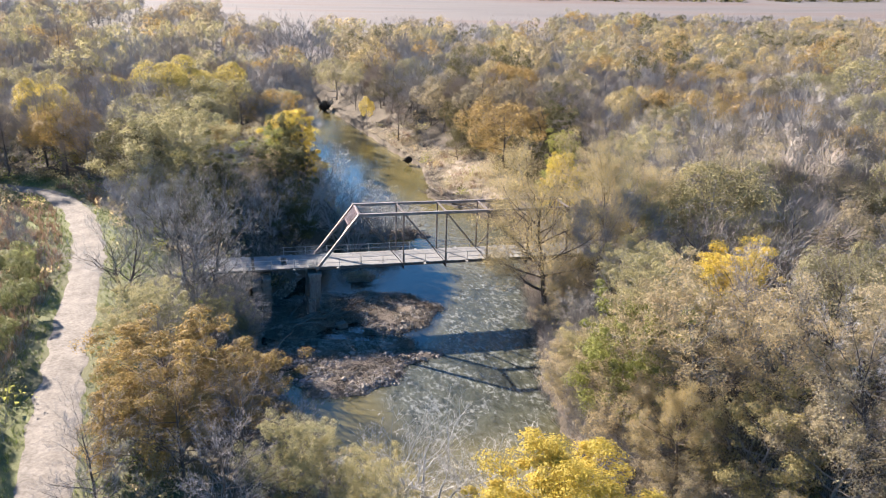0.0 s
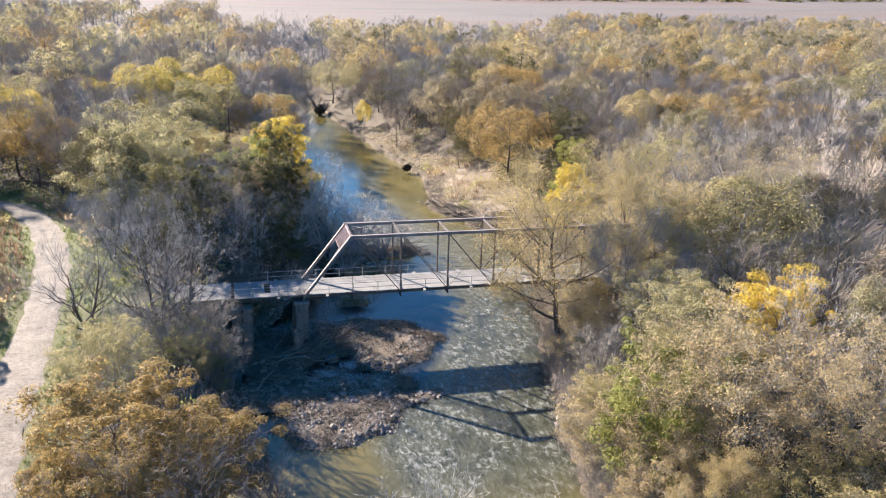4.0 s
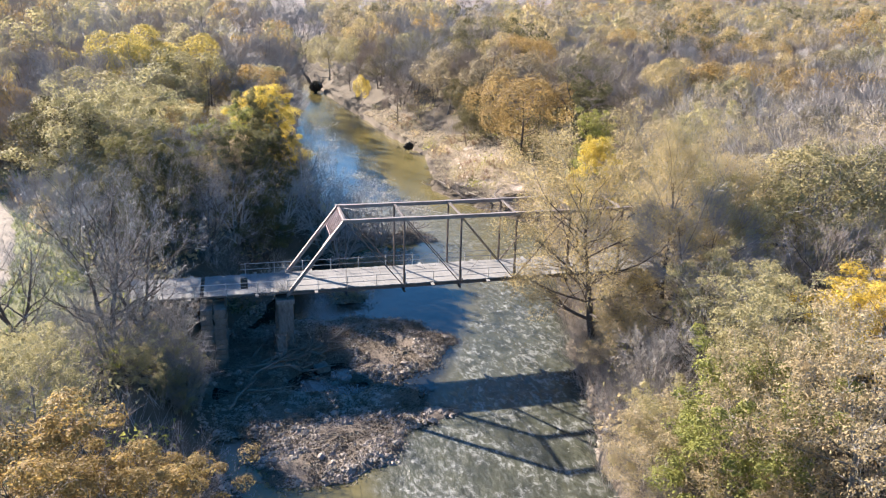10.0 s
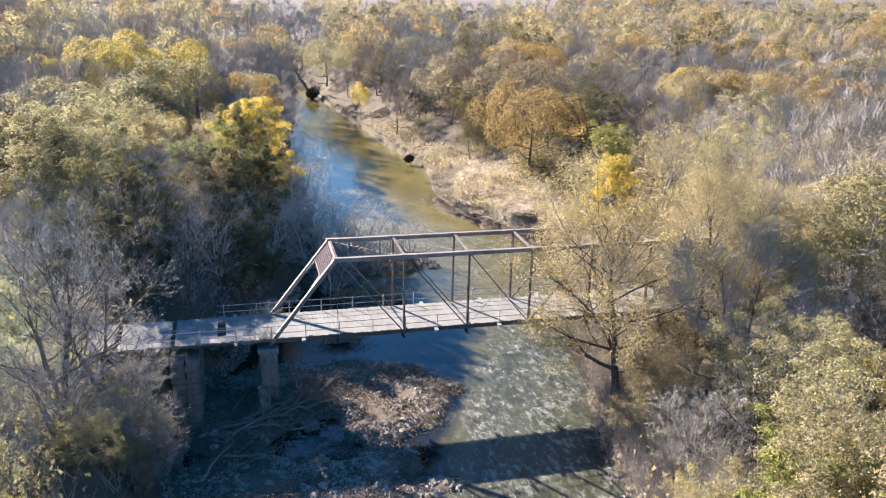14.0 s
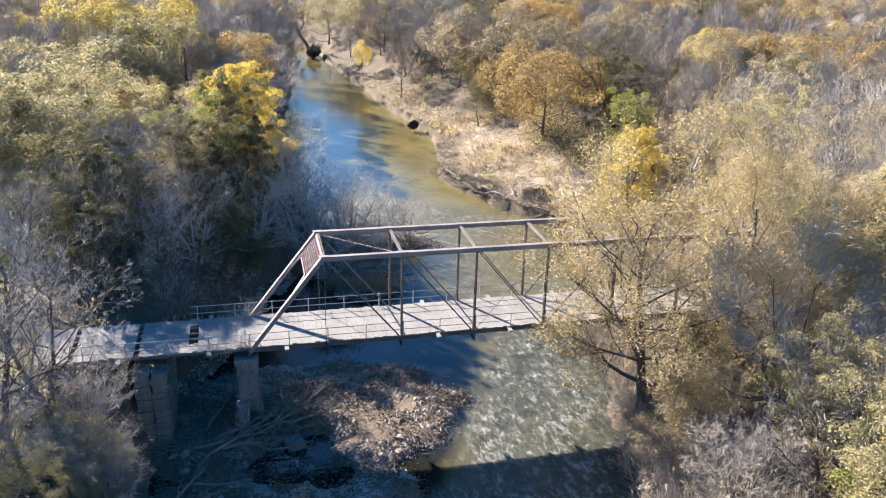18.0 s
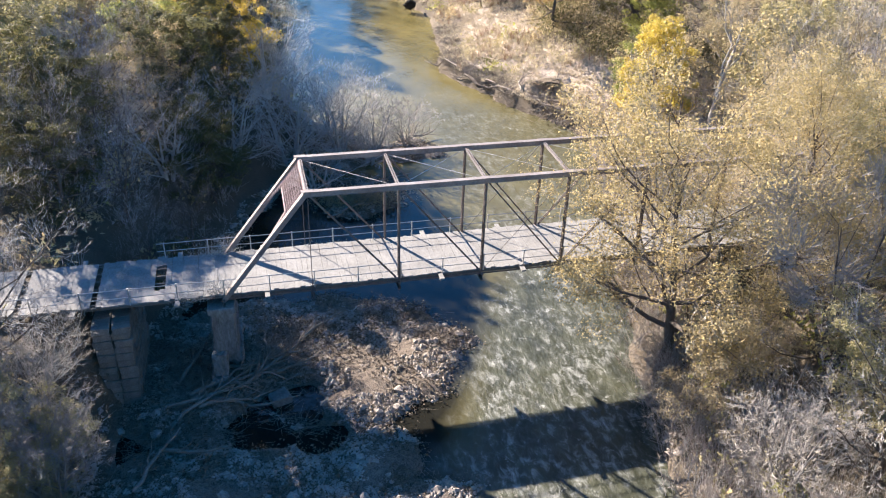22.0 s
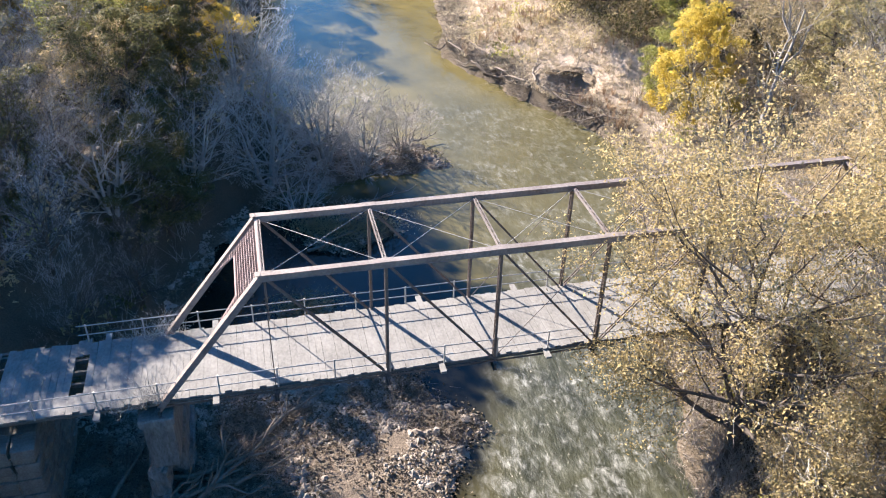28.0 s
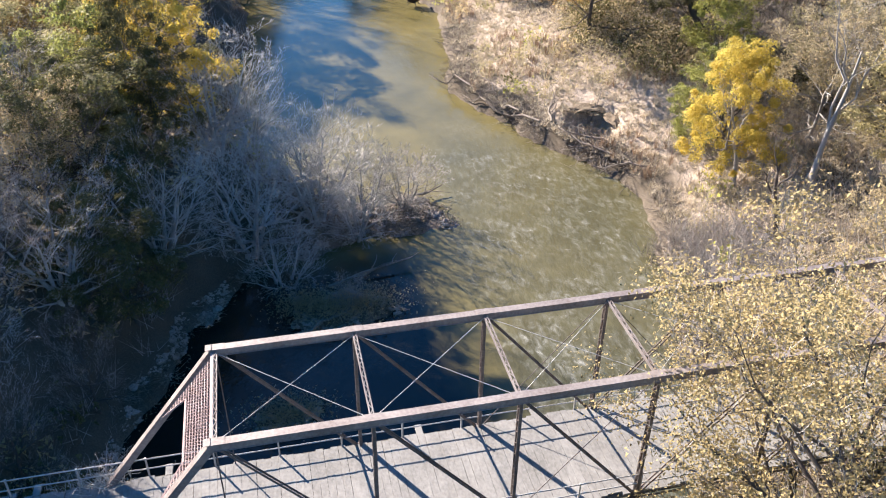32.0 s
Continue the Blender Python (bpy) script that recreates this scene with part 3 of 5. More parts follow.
# deck planks laid crosswise, ragged at both edges; some are gone on the approach
plank_meshes = []
for k in range(7):
    bm = bmesh.new()
    a, c = rnd.uniform(-0.10, 0.06), rnd.uniform(-0.06, 0.10)
    vs = box(bm, -0.14, a, -0.07, 0.14, WIDE + c, 0)
    bmesh.ops.subdivide_edges(bm, edges=[e for e in bm.edges if abs((e.verts[0].co - e.verts[1].co).y) > 1], cuts=3)
    for v in bm.verts:
        v.co.z += 0.006 * math.sin(v.co.y * 2 + k) + rnd.uniform(-0.003, 0.003)
        v.co.x += rnd.uniform(-0.006, 0.006)
    me = bpy.data.meshes.new("plank")
    bm.to_mesh(me)
    bm.free()
    me.materials.append(PLANK)
    plank_meshes.append(me)
half = bpy.data.meshes.new("plank")
bm = bmesh.new()
box(bm, -0.14, 0, -0.07, 0.14, 1.1, 0)
bm.to_mesh(half)
bm.free()
half.materials.append(PLANK)
x = X_END
while x < XS[8] + 0.6:
    gone = -16.35 < x < -16.06 or -20.1 < x < -19.75
    if not gone:
        short = -13.35 < x < -12.6
        ob = child("plank", half if short else rnd.choice(plank_meshes), bridge)
        if short:
            stub = child("plank", half, bridge)
            stub.matrix_basis = pose(x, WIDE - 1.0 + rnd.uniform(-0.15, 0.2), DECK)
        ob.matrix_basis = pose(x, rnd.uniform(-0.1, 0.2) if short else 0, DECK + rnd.uniform(-0.005, 0.005), 0, rnd.uniform(-0.4, 0.4), rnd.uniform(-0.12, 0.12))
    x += 0.287
for y in (0.02, WIDE - 0.02):
    for x0, x1 in zip([X_END, -16, -10] + XS[1:], [-16, -10, XS[1]] + XS[2:]):
        steel("curb_timber", lambda bm: box(bm, x0 + 0.03, y - 0.08, DECK - 0.2, x1 - 0.03, y + 0.08, DECK - 0.075), PLANK_EDGE)

# pipe rails on posts that stand on timber outriggers
for y, out, x_start in ((-0.04, -1, X_END), (WIDE + 0.04, 1, -13.2)):
    for z in (DECK + 0.42, DECK + 0.92):
        x = x_start
        while x < XS[8]:
            sag = rnd.uniform(-0.04, 0.04)
            steel("rail", lambda bm: rod(bm, (x, y, z), (min(x + PANEL, XS[8]), y, z + sag * 0.5), 0.026), RAIL)
            x += PANEL
    x = x_start + 0.4
    while x < XS[8]:
        post = steel("rail_post", lambda bm: box(bm, x - 0.03, y - 0.03, DECK - 0.1, x + 0.03, y + 0.03, DECK + 0.98), RAIL)
        x += PANEL / 2
    for x in (-17.2, -12.0, -7.3, 2.4, 7.25, 12.1, 17.0, 21.9):
        steel("outrigger", lambda bm: box(bm, x - 0.13, y if out > 0 else y - 0.55, DECK - 0.17, x + 0.13, y + 0.55 if out > 0 else y, DECK - 0.06), PLANK)


def footing(name, label, x0, x1, lifts):
    """A concrete pier cast in lifts, each a little narrower than the one below."""
    pier = tagged(new(name), label, "pier")
    pier.location = ((x0 + x1) / 2, WIDE / 2, 0)
    for z0, z1, grow in lifts:
        bm = bmesh.new()
        box(bm, (x0 - x1) / 2 - grow, -3.0 - grow, z0, (x1 - x0) / 2 + grow, 3.0 + grow, z1)
        soften(bm, 0.05)
        bmesh.ops.subdivide_edges(bm, edges=[e for e in bm.edges if e.calc_length() > 0.8], cuts=3, use_grid_fill=True)
        for v in bm.verts:
            v.co += Vector([rnd.uniform(-0.025, 0.025) for _ in range(3)])
        part("concrete_lift", bm, CONCRETE, pier)
    return pier


footing("bridge_pier", "stained concrete bridge pier at the wooded bank", 28.4, 30.0, [(-1.2, 1.9, 0.22), (1.9, 3.9, 0.08), (3.9, 5.55, 0.0), (5.55, 6.0, 0.1)])

# the western pier has lost part of its foot: a shaft on broken lower lifts
pier = tagged(new("bridge_pier"), "stained concrete bridge pier with a broken foot on the gravel bar", "pier")
pier.location = (-9.8, WIDE / 2, 0)
for name, x0, y0, z0, x1, y1, z1, slip in (
        ("pier_cap", -0.74, -2.75, 5.6, 0.74, 2.75, 6.0, 0.03), ("shaft", -0.62, -2.55, 3.05, 0.62, 2.55, 5.6, 0.05),
        ("foot_fragment", -0.78, -2.75, 1.5, -0.02, -1.3, 3.0, 0.12), ("foot_fragment", -0.95, -2.9, -0.6, -0.1, -1.2, 1.48, 0.12),
        ("shaft_base", -0.66, -1.2, 1.4, 0.66, 2.6, 3.05, 0.08), ("footing", -0.9, -0.9, -0.8, 0.85, 2.9, 1.4, 0.1)):
    bm = bmesh.new()
    box(bm, x0, y0, z0, x1, y1, z1)
    soften(bm, 0.06)
    bmesh.ops.subdivide_edges(bm, edges=[e for e in bm.edges if e.calc_length() > 0.5], cuts=3, use_grid_fill=True)
    for v in bm.verts:
        v.co += Vector([rnd.uniform(-slip, slip) * 0.6 for _ in range(3)])
    part(name, bm, CONCRETE, pier)

# stone abutment: courses of rough blocks
abutment = tagged(new("abutment"), "rough stone block abutment under the plank approach", "abutment")
block_meshes = []
for k in range(5):
    bm = bmesh.new()
    box(bm, -0.47, -0.49, -0.215, 0.47, 0.49, 0.215)
    bmesh.ops.bevel(bm, geom=bm.edges[:], offset=0.05, segments=1, affect="EDGES", profile=0.5)
    for v in bm.verts:
        v.co += Vector([rnd.uniform(-0.04, 0.04) for _ in range(3)])
    me = bpy.data.meshes.new("block")
    bm.to_mesh(me)
    bm.free()
    me.materials.append(STONE)
    block_meshes.append(me)
for row in range(13):
    for i in range(2):
        for j in range(6):
            ob = child("block", rnd.choice(block_meshes), abutment)
            shift = 0.06 if row % 2 else -0.06
            ob.matrix_basis = pose(-15.95 + i * 0.96 + rnd.uniform(-0.05, 0.05), -0.3 + j + shift + rnd.uniform(-0.04, 0.04), 0.3 + row * 0.438, 0, 0, rnd.uniform(-3, 3))

# ---- trees ----


def unit(a):
    return a / np.maximum(np.linalg.norm(a, axis=-1, keepdims=True), 1e-9)


def tubes(pts, rad, k):
    """Tapered tubes round the curves pts (N, K, 3), with k sides."""
    n, kk, _ = pts.shape
    d = unit(pts[:, -1] - pts[:, 0])
    ref = np.where(np.abs(d[:, 2:3]) > 0.9, np.array([[1.0, 0, 0]]), np.array([[0, 0, 1.0]]))
    u = unit(np.cross(d, ref))
    v = np.cross(d, u)
    a = np.arange(k) * 2 * np.pi / k
    ring = np.cos(a)[None, :, None] * u[:, None] + np.sin(a)[None, :, None] * v[:, None]
    V = pts[:, :, None, :] + rad[:, :, None, None] * ring[:, None]
    i = np.arange(k)
    j = (i + 1) % k
    base = (np.arange(n) * kk * k)[:, None, None] + (np.arange(kk - 1) * k)[None, :, None]
    F = np.stack([base + i, base + j, base + j + k, base + i + k], -1)
    return V.reshape(-1, 3), F.reshape(-1, 4)


def cones(p, q, r, flat=False):
    """Thin twigs from p to q: three-sided spikes, or single blades where they are far off."""
    d = unit(q - p)
    u = unit(np.cross(d, np.array([0.31, 0.52, 0.79])))
    n, r = len(p), np.asarray(r)[:, None]
    if flat:
        return np.stack([p - u * r, p + u * r, q], 1).reshape(-1, 3), np.arange(n * 3).reshape(-1, 3)
    v = np.cross(d, u)
    V = np.stack([p + u * r, p - u * r * 0.5 + v * r * 0.87, p - u * r * 0.5 - v * r * 0.87, q], 1)
    b = np.arange(n)[:, None] * 4
    F = np.concatenate([b + np.array([[0, 1, 3]]), b + np.array([[1, 2, 3]]), b + np.array([[2, 0, 3]])])
    return V.reshape(-1, 3), F


def leaves(p, size, rng, up=0.35, long=1.5, facing=None):
    n = len(p)
    nrm = unit(rng.normal(size=(n, 3)) * (1 if facing is None else 0.42) + np.array([0, 0, up]) + (0 if facing is None else facing))
    a = unit(np.cross(nrm, rng.normal(size=(n, 3))))
    b = np.cross(nrm, a)
    s = (size * rng.uniform(0.6, 1.3, n))[:, None]
    V = np.stack([p - a * s * long * 0.5 - b * s * 0.45, p - a * s * long * 0.35 + b * s * 0.55, p + a * s * long * 0.65], 1)
    return V.reshape(-1, 3), np.arange(n * 3).reshape(-1, 3)


def joined(*pairs):
    V, F, o = [], [], 0
    for v, f in pairs:
        V.append(v)
        F.append(f + o)
        o += len(v)
    return np.concatenate(V), np.concatenate(F)


def puffs(n, tall, wide, rng, lumps):
    """Points on the outer skin of the overlapping lumps that make up a rounded crown, and the way out."""
    u = unit(np.stack([*rng.normal(size=(2, lumps)), rng.uniform(-0.7, 1.1, lumps)], -1))
    c = np.array([0, 0, 0.6 * tall]) + u * rng.uniform(0.45, 0.85, (lumps, 1)) * np.array([wide, wide, 0.40 * tall])
    c[:2] = np.array([0, 0, 0.62 * tall]) + rng.normal(size=(2, 3)) * 0.1 * wide
    r = wide * rng.uniform(0.2, 0.36, lumps)
    r[:2] = 0.5 * wide
    k = rng.integers(0, lumps, n * 3)
    out = unit(rng.normal(size=(n * 3, 3)) + u[k] * 0.6 + np.array([0, 0, 0.25]))
    p = c[k] + out * (r[k] * rng.uniform(0.72, 1.1, n * 3))[:, None]
    buried = np.zeros(len(p), bool)
    for m in range(lumps):
        buried |= (m != k) & (((p - c[m]) ** 2).sum(1) < (0.8 * r[m]) ** 2)
    keep = np.flatnonzero(~buried)[:n]
    return p[keep], out[keep]


def bend(start, d, length, rng, K, lift, shake):
    s = np.linspace(0, 1, K)
    wig = np.cumsum(rng.normal(size=(len(start), K, 3)) * shake, axis=1)
    wig -= wig[:, :1]
    out = d[:, None] * s[None, :, None] + np.array([0, 0, 1.0]) * (lift * s * s)[None, :, None] + wig / K
    return start[:, None] + out * length[:, None, None]


def sprout(pts, rad, count, rng, t0, t1, spread, ratio, lens):
    """Where and how the children of each curve start."""
    n, K, _ = pts.shape
    idx = np.repeat(np.arange(n), count)
    t = np.tile(np.linspace(t0, t1, count), n) + rng.uniform(-0.5, 0.5, n * count) * (t1 - t0) / count
    t = np.clip(t, 0, 0.999)
    x = t * (K - 1)
    i = x.astype(int)
    f = (x - i)[:, None]
    p = pts[idx, i] * (1 - f) + pts[idx, i + 1] * f
    r = rad[idx, i] * (1 - f[:, 0]) + rad[idx, i + 1] * f[:, 0]
    tang = unit(pts[idx, i + 1] - pts[idx, i])
    side = unit(np.cross(tang, rng.normal(size=tang.shape)))
    ang = np.radians(rng.uniform(*spread, n * count))[:, None]
    d = unit(tang * np.cos(ang) + side * np.sin(ang))
    return p, d, lens[idx] * ratio * (1.15 - 0.6 * t) * rng.uniform(0.7, 1.2, n * count), r


def grow(seed, tall, wide, base=0.3, stems=1, limbs=11, forks=6, sprigs=6, twigs=0, lift=0.25, lean=0.12, leaf=0, size=0.2, fine=True, thick=1.0, far=False, clump=0.0, loose=0.0):
    """A tree as three meshes' worth of quads: wood, twigs, leaves; rooted at the origin."""
    rng = np.random.default_rng(seed)
    az = rng.uniform(0, 2 * np.pi, stems) if stems == 1 else np.arange(stems) * 2 * np.pi / stems + rng.uniform(-0.4, 0.4, stems)
    tilt = np.abs(rng.normal(0, lean, stems)) if stems == 1 else rng.uniform(0.12, 0.45, stems)
    d0 = np.stack([np.cos(az) * np.sin(tilt), np.sin(az) * np.sin(tilt), np.cos(tilt)], 1)
    l0 = np.full(stems, tall * (0.82 if stems == 1 else 0.75)) * rng.uniform(0.85, 1.05, stems)
    start = np.stack([np.cos(az), np.sin(az), np.zeros(stems) - 3], 1) * (0.0 if stems == 1 else 0.15)
    start[:, 2] = -0.4
    p0 = bend(start, d0, l0, rng, 8 if fine else 5, 0.1, 0.09)
    r0 = (0.018 * tall * thick * (1 if stems == 1 else 0.6)) * (1 - 0.8 * np.linspace(0, 1, p0.shape[1]))[None] * np.ones((stems, 1))
    r0[:, 0] *= 1.35
    s1, d1, l1, q1 = sprout(p0, r0, limbs, rng, base, 0.98, (35, 68), 1.0, np.full(stems, wide))
    hgt = np.clip(s1[:, 2] / tall, 0, 1)
    turn = np.arange(len(s1)) * 2.399 + rng.uniform(-0.4, 0.4, len(s1))
    fall = np.radians(np.interp(hgt, [base, 0.55, 0.85], [84, 62, 28])) + rng.normal(0, 0.12, len(s1))
    d1 = np.stack([np.cos(turn) * np.sin(fall), np.sin(turn) * np.sin(fall), np.cos(fall)], 1)
    if stems > 1:
        d1 = unit(d1 + 0.5 * d0[np.repeat(np.arange(stems), limbs)])
    l1 = wide * np.sqrt(np.clip(1 - ((hgt - 0.42) / 0.60) ** 2, 0.14, 1)) * rng.uniform(0.75, 1.1, len(s1))
    p1 = bend(s1, d1, l1, rng, 6 if fine else 4, lift, 0.22)
    r1 = (np.minimum(q1 * 0.6, 0.012 * tall * thick))[:, None] * (1 - 0.8 * np.linspace(0, 1, p1.shape[1]))[None]
    s2, d2, l2, q2 = sprout(p1, r1, forks, rng, 0.25, 1.0, (25, 62), 0.55, l1)
    p2 = bend(s2, d2, l2, rng, 4 if fine else 3, lift * 0.9, 0.25)
    r2 = (np.maximum(q2 * 0.5, 0.009))[:, None] * (1 - 0.7 * np.linspace(0, 1, p2.shape[1]))[None]
    s3, d3, l3, q3 = sprout(p2, r2, sprigs, rng, 0.15, 1.0, (20, 55), 0.6, l2)
    d3[:, 2] += 0.25
    d3 = unit(d3)
    e3 = s3 + d3 * l3[:, None]
    if far:
        wood = tubes(p0, r0, 4)
        tw = [cones(s1, p1[:, -1], r1[:, 0] * 1.2, True), cones(s2, p2[:, -1], r2[:, 0] * 1.3, True)] + ([] if leaf else [cones(s3, e3, np.full(len(s3), 0.035), True)])
    elif fine:
        wood = joined(tubes(p0, r0, 7), tubes(p1, r1, 5), tubes(p2, r2, 3))
        tw = [cones(s3, e3, np.clip(q3 * 0.5, 0.007, 0.012))]
    else:
        wood = joined(tubes(p0, r0, 5), tubes(p1, r1, 3))
        tw = [cones(s2, p2[:, -1], r2[:, 0] * 1.1)] + ([] if leaf else [cones(s3, e3, np.clip(q3 * 0.7, 0.014, 0.022), True)])
    if twigs:
        k = np.repeat(np.arange(len(s3)), twigs)
        f = rng.uniform(0.2, 1, len(k))[:, None]
        a = s3[k] * (1 - f) + e3[k] * f
        dd = unit(d3[k] + rng.normal(size=(len(k), 3)) * 0.45 + np.array([0, 0, 0.15]))
        tw.append(cones(a, a + dd * (l3[k] * rng.uniform(0.35, 0.7, len(k)))[:, None], np.full(len(k), 0.0085 if fine else 0.03 if far else 0.015), True))
    lv = None
    if not fine:
        lumps = 16 if far else 30
        if leaf:
            p, out = puffs(leaf, tall, wide, rng, lumps)
            lv = leaves(p, size, rng, facing=out * 1.2, long=1.25)
        else:
            p, out = puffs(560 if far else 2600, tall, wide * 1.05, rng, lumps)
            out = unit(out + rng.normal(size=out.shape) * 0.2 + np.array([0, 0, 0.6]))
            tw.append(cones(p - out * 0.22 * wide, p + out * 0.06 * wide, np.full(len(p), 0.032 if far else 0.016), True))
    elif leaf and clump:
        m = p2[:, -1]
        k = rng.integers(0, len(m), leaf)
        out = unit(rng.normal(size=(leaf, 3)) + np.array([0, 0, 0.55]))
        r = clump * rng.uniform(0.5, 1.3, len(m))
        c = m[k] + out * (r[k] * rng.uniform(0.3, 1.1, leaf) ** 0.5)[:, None] * np.array([1.1, 1.1, 0.75])
        half = int(leaf * loose)
        if half:
            k = rng.integers(0, len(s3), half)
            f = rng.uniform(0.25, 1.1, half)[:, None]
            c[:half] = s3[k] * (1 - f) + e3[k] * f + rng.normal(size=(half, 3)) * 0.2 * (tall / 10)
        lv = leaves(c, size, rng, facing=out)
    elif leaf:
        k = rng.integers(0, len(s3), leaf)
        f = rng.uniform(0.25, 1.1, leaf)[:, None]
        c = s3[k] * (1 - f) + e3[k] * f + rng.normal(size=(leaf, 3)) * 0.22 * (tall / 10)
        lv = leaves(c, size, rng)
    return wood, joined(*tw), lv


KINDS = {
    # name: (label, bark, twig, leaf colour, growth)
    "cottonwood": ("cottonwood tree in bright yellow autumn leaf", BARK_GREY, TWIG_BROWN, "yellow", dict(tall=11, wide=4.6, base=0.2, limbs=20, forks=8, sprigs=6, leaf=34000, size=0.14, clump=0.85)),
    "elm": ("elm tree with thinning golden tan leaves", BARK_BROWN, TWIG_PALE, "gold", dict(tall=12, wide=5.4, base=0.25, limbs=22, forks=9, sprigs=6, twigs=6, thick=1.25, leaf=66000, size=0.066, clump=1.0, loose=0.8)),
    "red_oak": ("broad oak tree in orange brown autumn leaf", BARK_BROWN, TWIG_BROWN, "orange", dict(tall=10, wide=5.6, base=0.2, limbs=20, forks=8, sprigs=6, leaf=36000, size=0.135, clump=0.85)),
    "oak": ("oak tree with dull brown green leaves", BARK_BROWN, TWIG_BROWN, "oak", dict(tall=12, wide=5.4, base=0.15, limbs=20, forks=8, sprigs=6, leaf=30000, size=0.14, clump=0.85)),
    "hackberry": ("hackberry tree with sparse olive leaves", BARK_GREY, TWIG_PALE, "olive", dict(tall=11, wide=5.2, base=0.15, limbs=20, forks=8, sprigs=6, twigs=2, leaf=26000, size=0.12, clump=0.8, loose=0.3)),
    "hickory": ("hickory tree with sparse dry tan leaves", BARK_GREY, TWIG_PALE, "tan", dict(tall=11, wide=5.2, base=0.15, limbs=20, forks=8, sprigs=6, twigs=4, leaf=20000, size=0.115, clump=0.75, loose=0.5)),
    "ash": ("leafless ash tree with dark limbs and grey twigs", BARK_BROWN, TWIG_GREY, None, dict(tall=10, wide=5.0, base=0.12, stems=2, limbs=11, forks=8, sprigs=7, twigs=4, thick=1.9)),
    "walnut": ("leafless tree with dull brown grey twigs", BARK_BROWN, TWIG_BROWN, None, dict(tall=11, wide=5.0, base=0.15, stems=1, limbs=20, forks=8, sprigs=7, twigs=4)),
    "boxelder": ("broad leafless many-stemmed tree with grey arching twigs", BARK_GREY, TWIG_DULL, None, dict(tall=7, wide=3.4, base=0.15, stems=6, limbs=7, forks=6, sprigs=6, twigs=7, lift=0.1, thick=1.5)),
    "pecan": ("broad leafless many-stemmed tree with grey arching limbs", BARK_PALE, TWIG_PALE, None, dict(tall=7, wide=3.6, base=0.15, stems=5, limbs=7, forks=6, sprigs=5, twigs=6, lift=0.1, thick=1.9)),
    "willow": ("leafy green willow at the wood's edge", BARK_BROWN, TWIG_BROWN, "green", dict(tall=8, wide=3.6, base=0.1, stems=3, limbs=8, forks=6, sprigs=5, leaf=20000, size=0.12, clump=0.65)),
}
STOCK = {}


def stock(kind, fine, k):
    key = (kind, fine, k)
    if key not in STOCK:
        label, bark, twig, leaf, g = KINDS[kind]
        g = dict(g)
        if not fine:
            low = fine is None
            g["limbs"], g["forks"], g["sprigs"] = int(g["limbs"] * (0.5 if low else 0.7)), 4 if low else 5, 4 if low else 5
            g["twigs"] = 3 if leaf is None else 0
            g["clump"] = 0
            g["thick"] = 0.9
            if leaf:
                g["leaf"], g["size"] = (int(5200 + g["leaf"] * 0.16), 0.16) if low else (int(7000 + g["leaf"] * 0.35), 0.125)
        wood, tw, lv = grow(sum(map(ord, kind)) * 7 + k * 31, fine=bool(fine), **g)
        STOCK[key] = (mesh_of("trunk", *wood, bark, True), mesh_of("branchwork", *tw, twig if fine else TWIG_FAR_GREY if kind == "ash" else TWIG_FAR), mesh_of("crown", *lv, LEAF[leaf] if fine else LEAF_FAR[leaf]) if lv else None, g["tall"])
    return STOCK[key]


def plant(kind, x, y, tall, fine=False, k=0, wide=1.0, turn=0.0, label="", sink=0.15, lean=(0, 0)):
    trunk, tw, lv, h = stock(kind, fine, k)
    s = tall / h
    ob = tagged(new(kind + "_tree"), label or KINDS[kind][0], "tree", group="riverside trees")
    ob.matrix_world = Matrix.LocRotScale((x, y, float(height(x, y)) - sink), Euler((lean[0], lean[1], turn)), (s * wide, s * wide, s))
    child("trunk", trunk, ob)
    tagged(child("branchwork", tw, ob), kind="stuff")
    if lv:
        tagged(child("crown", lv, ob), kind="stuff")
    return ob


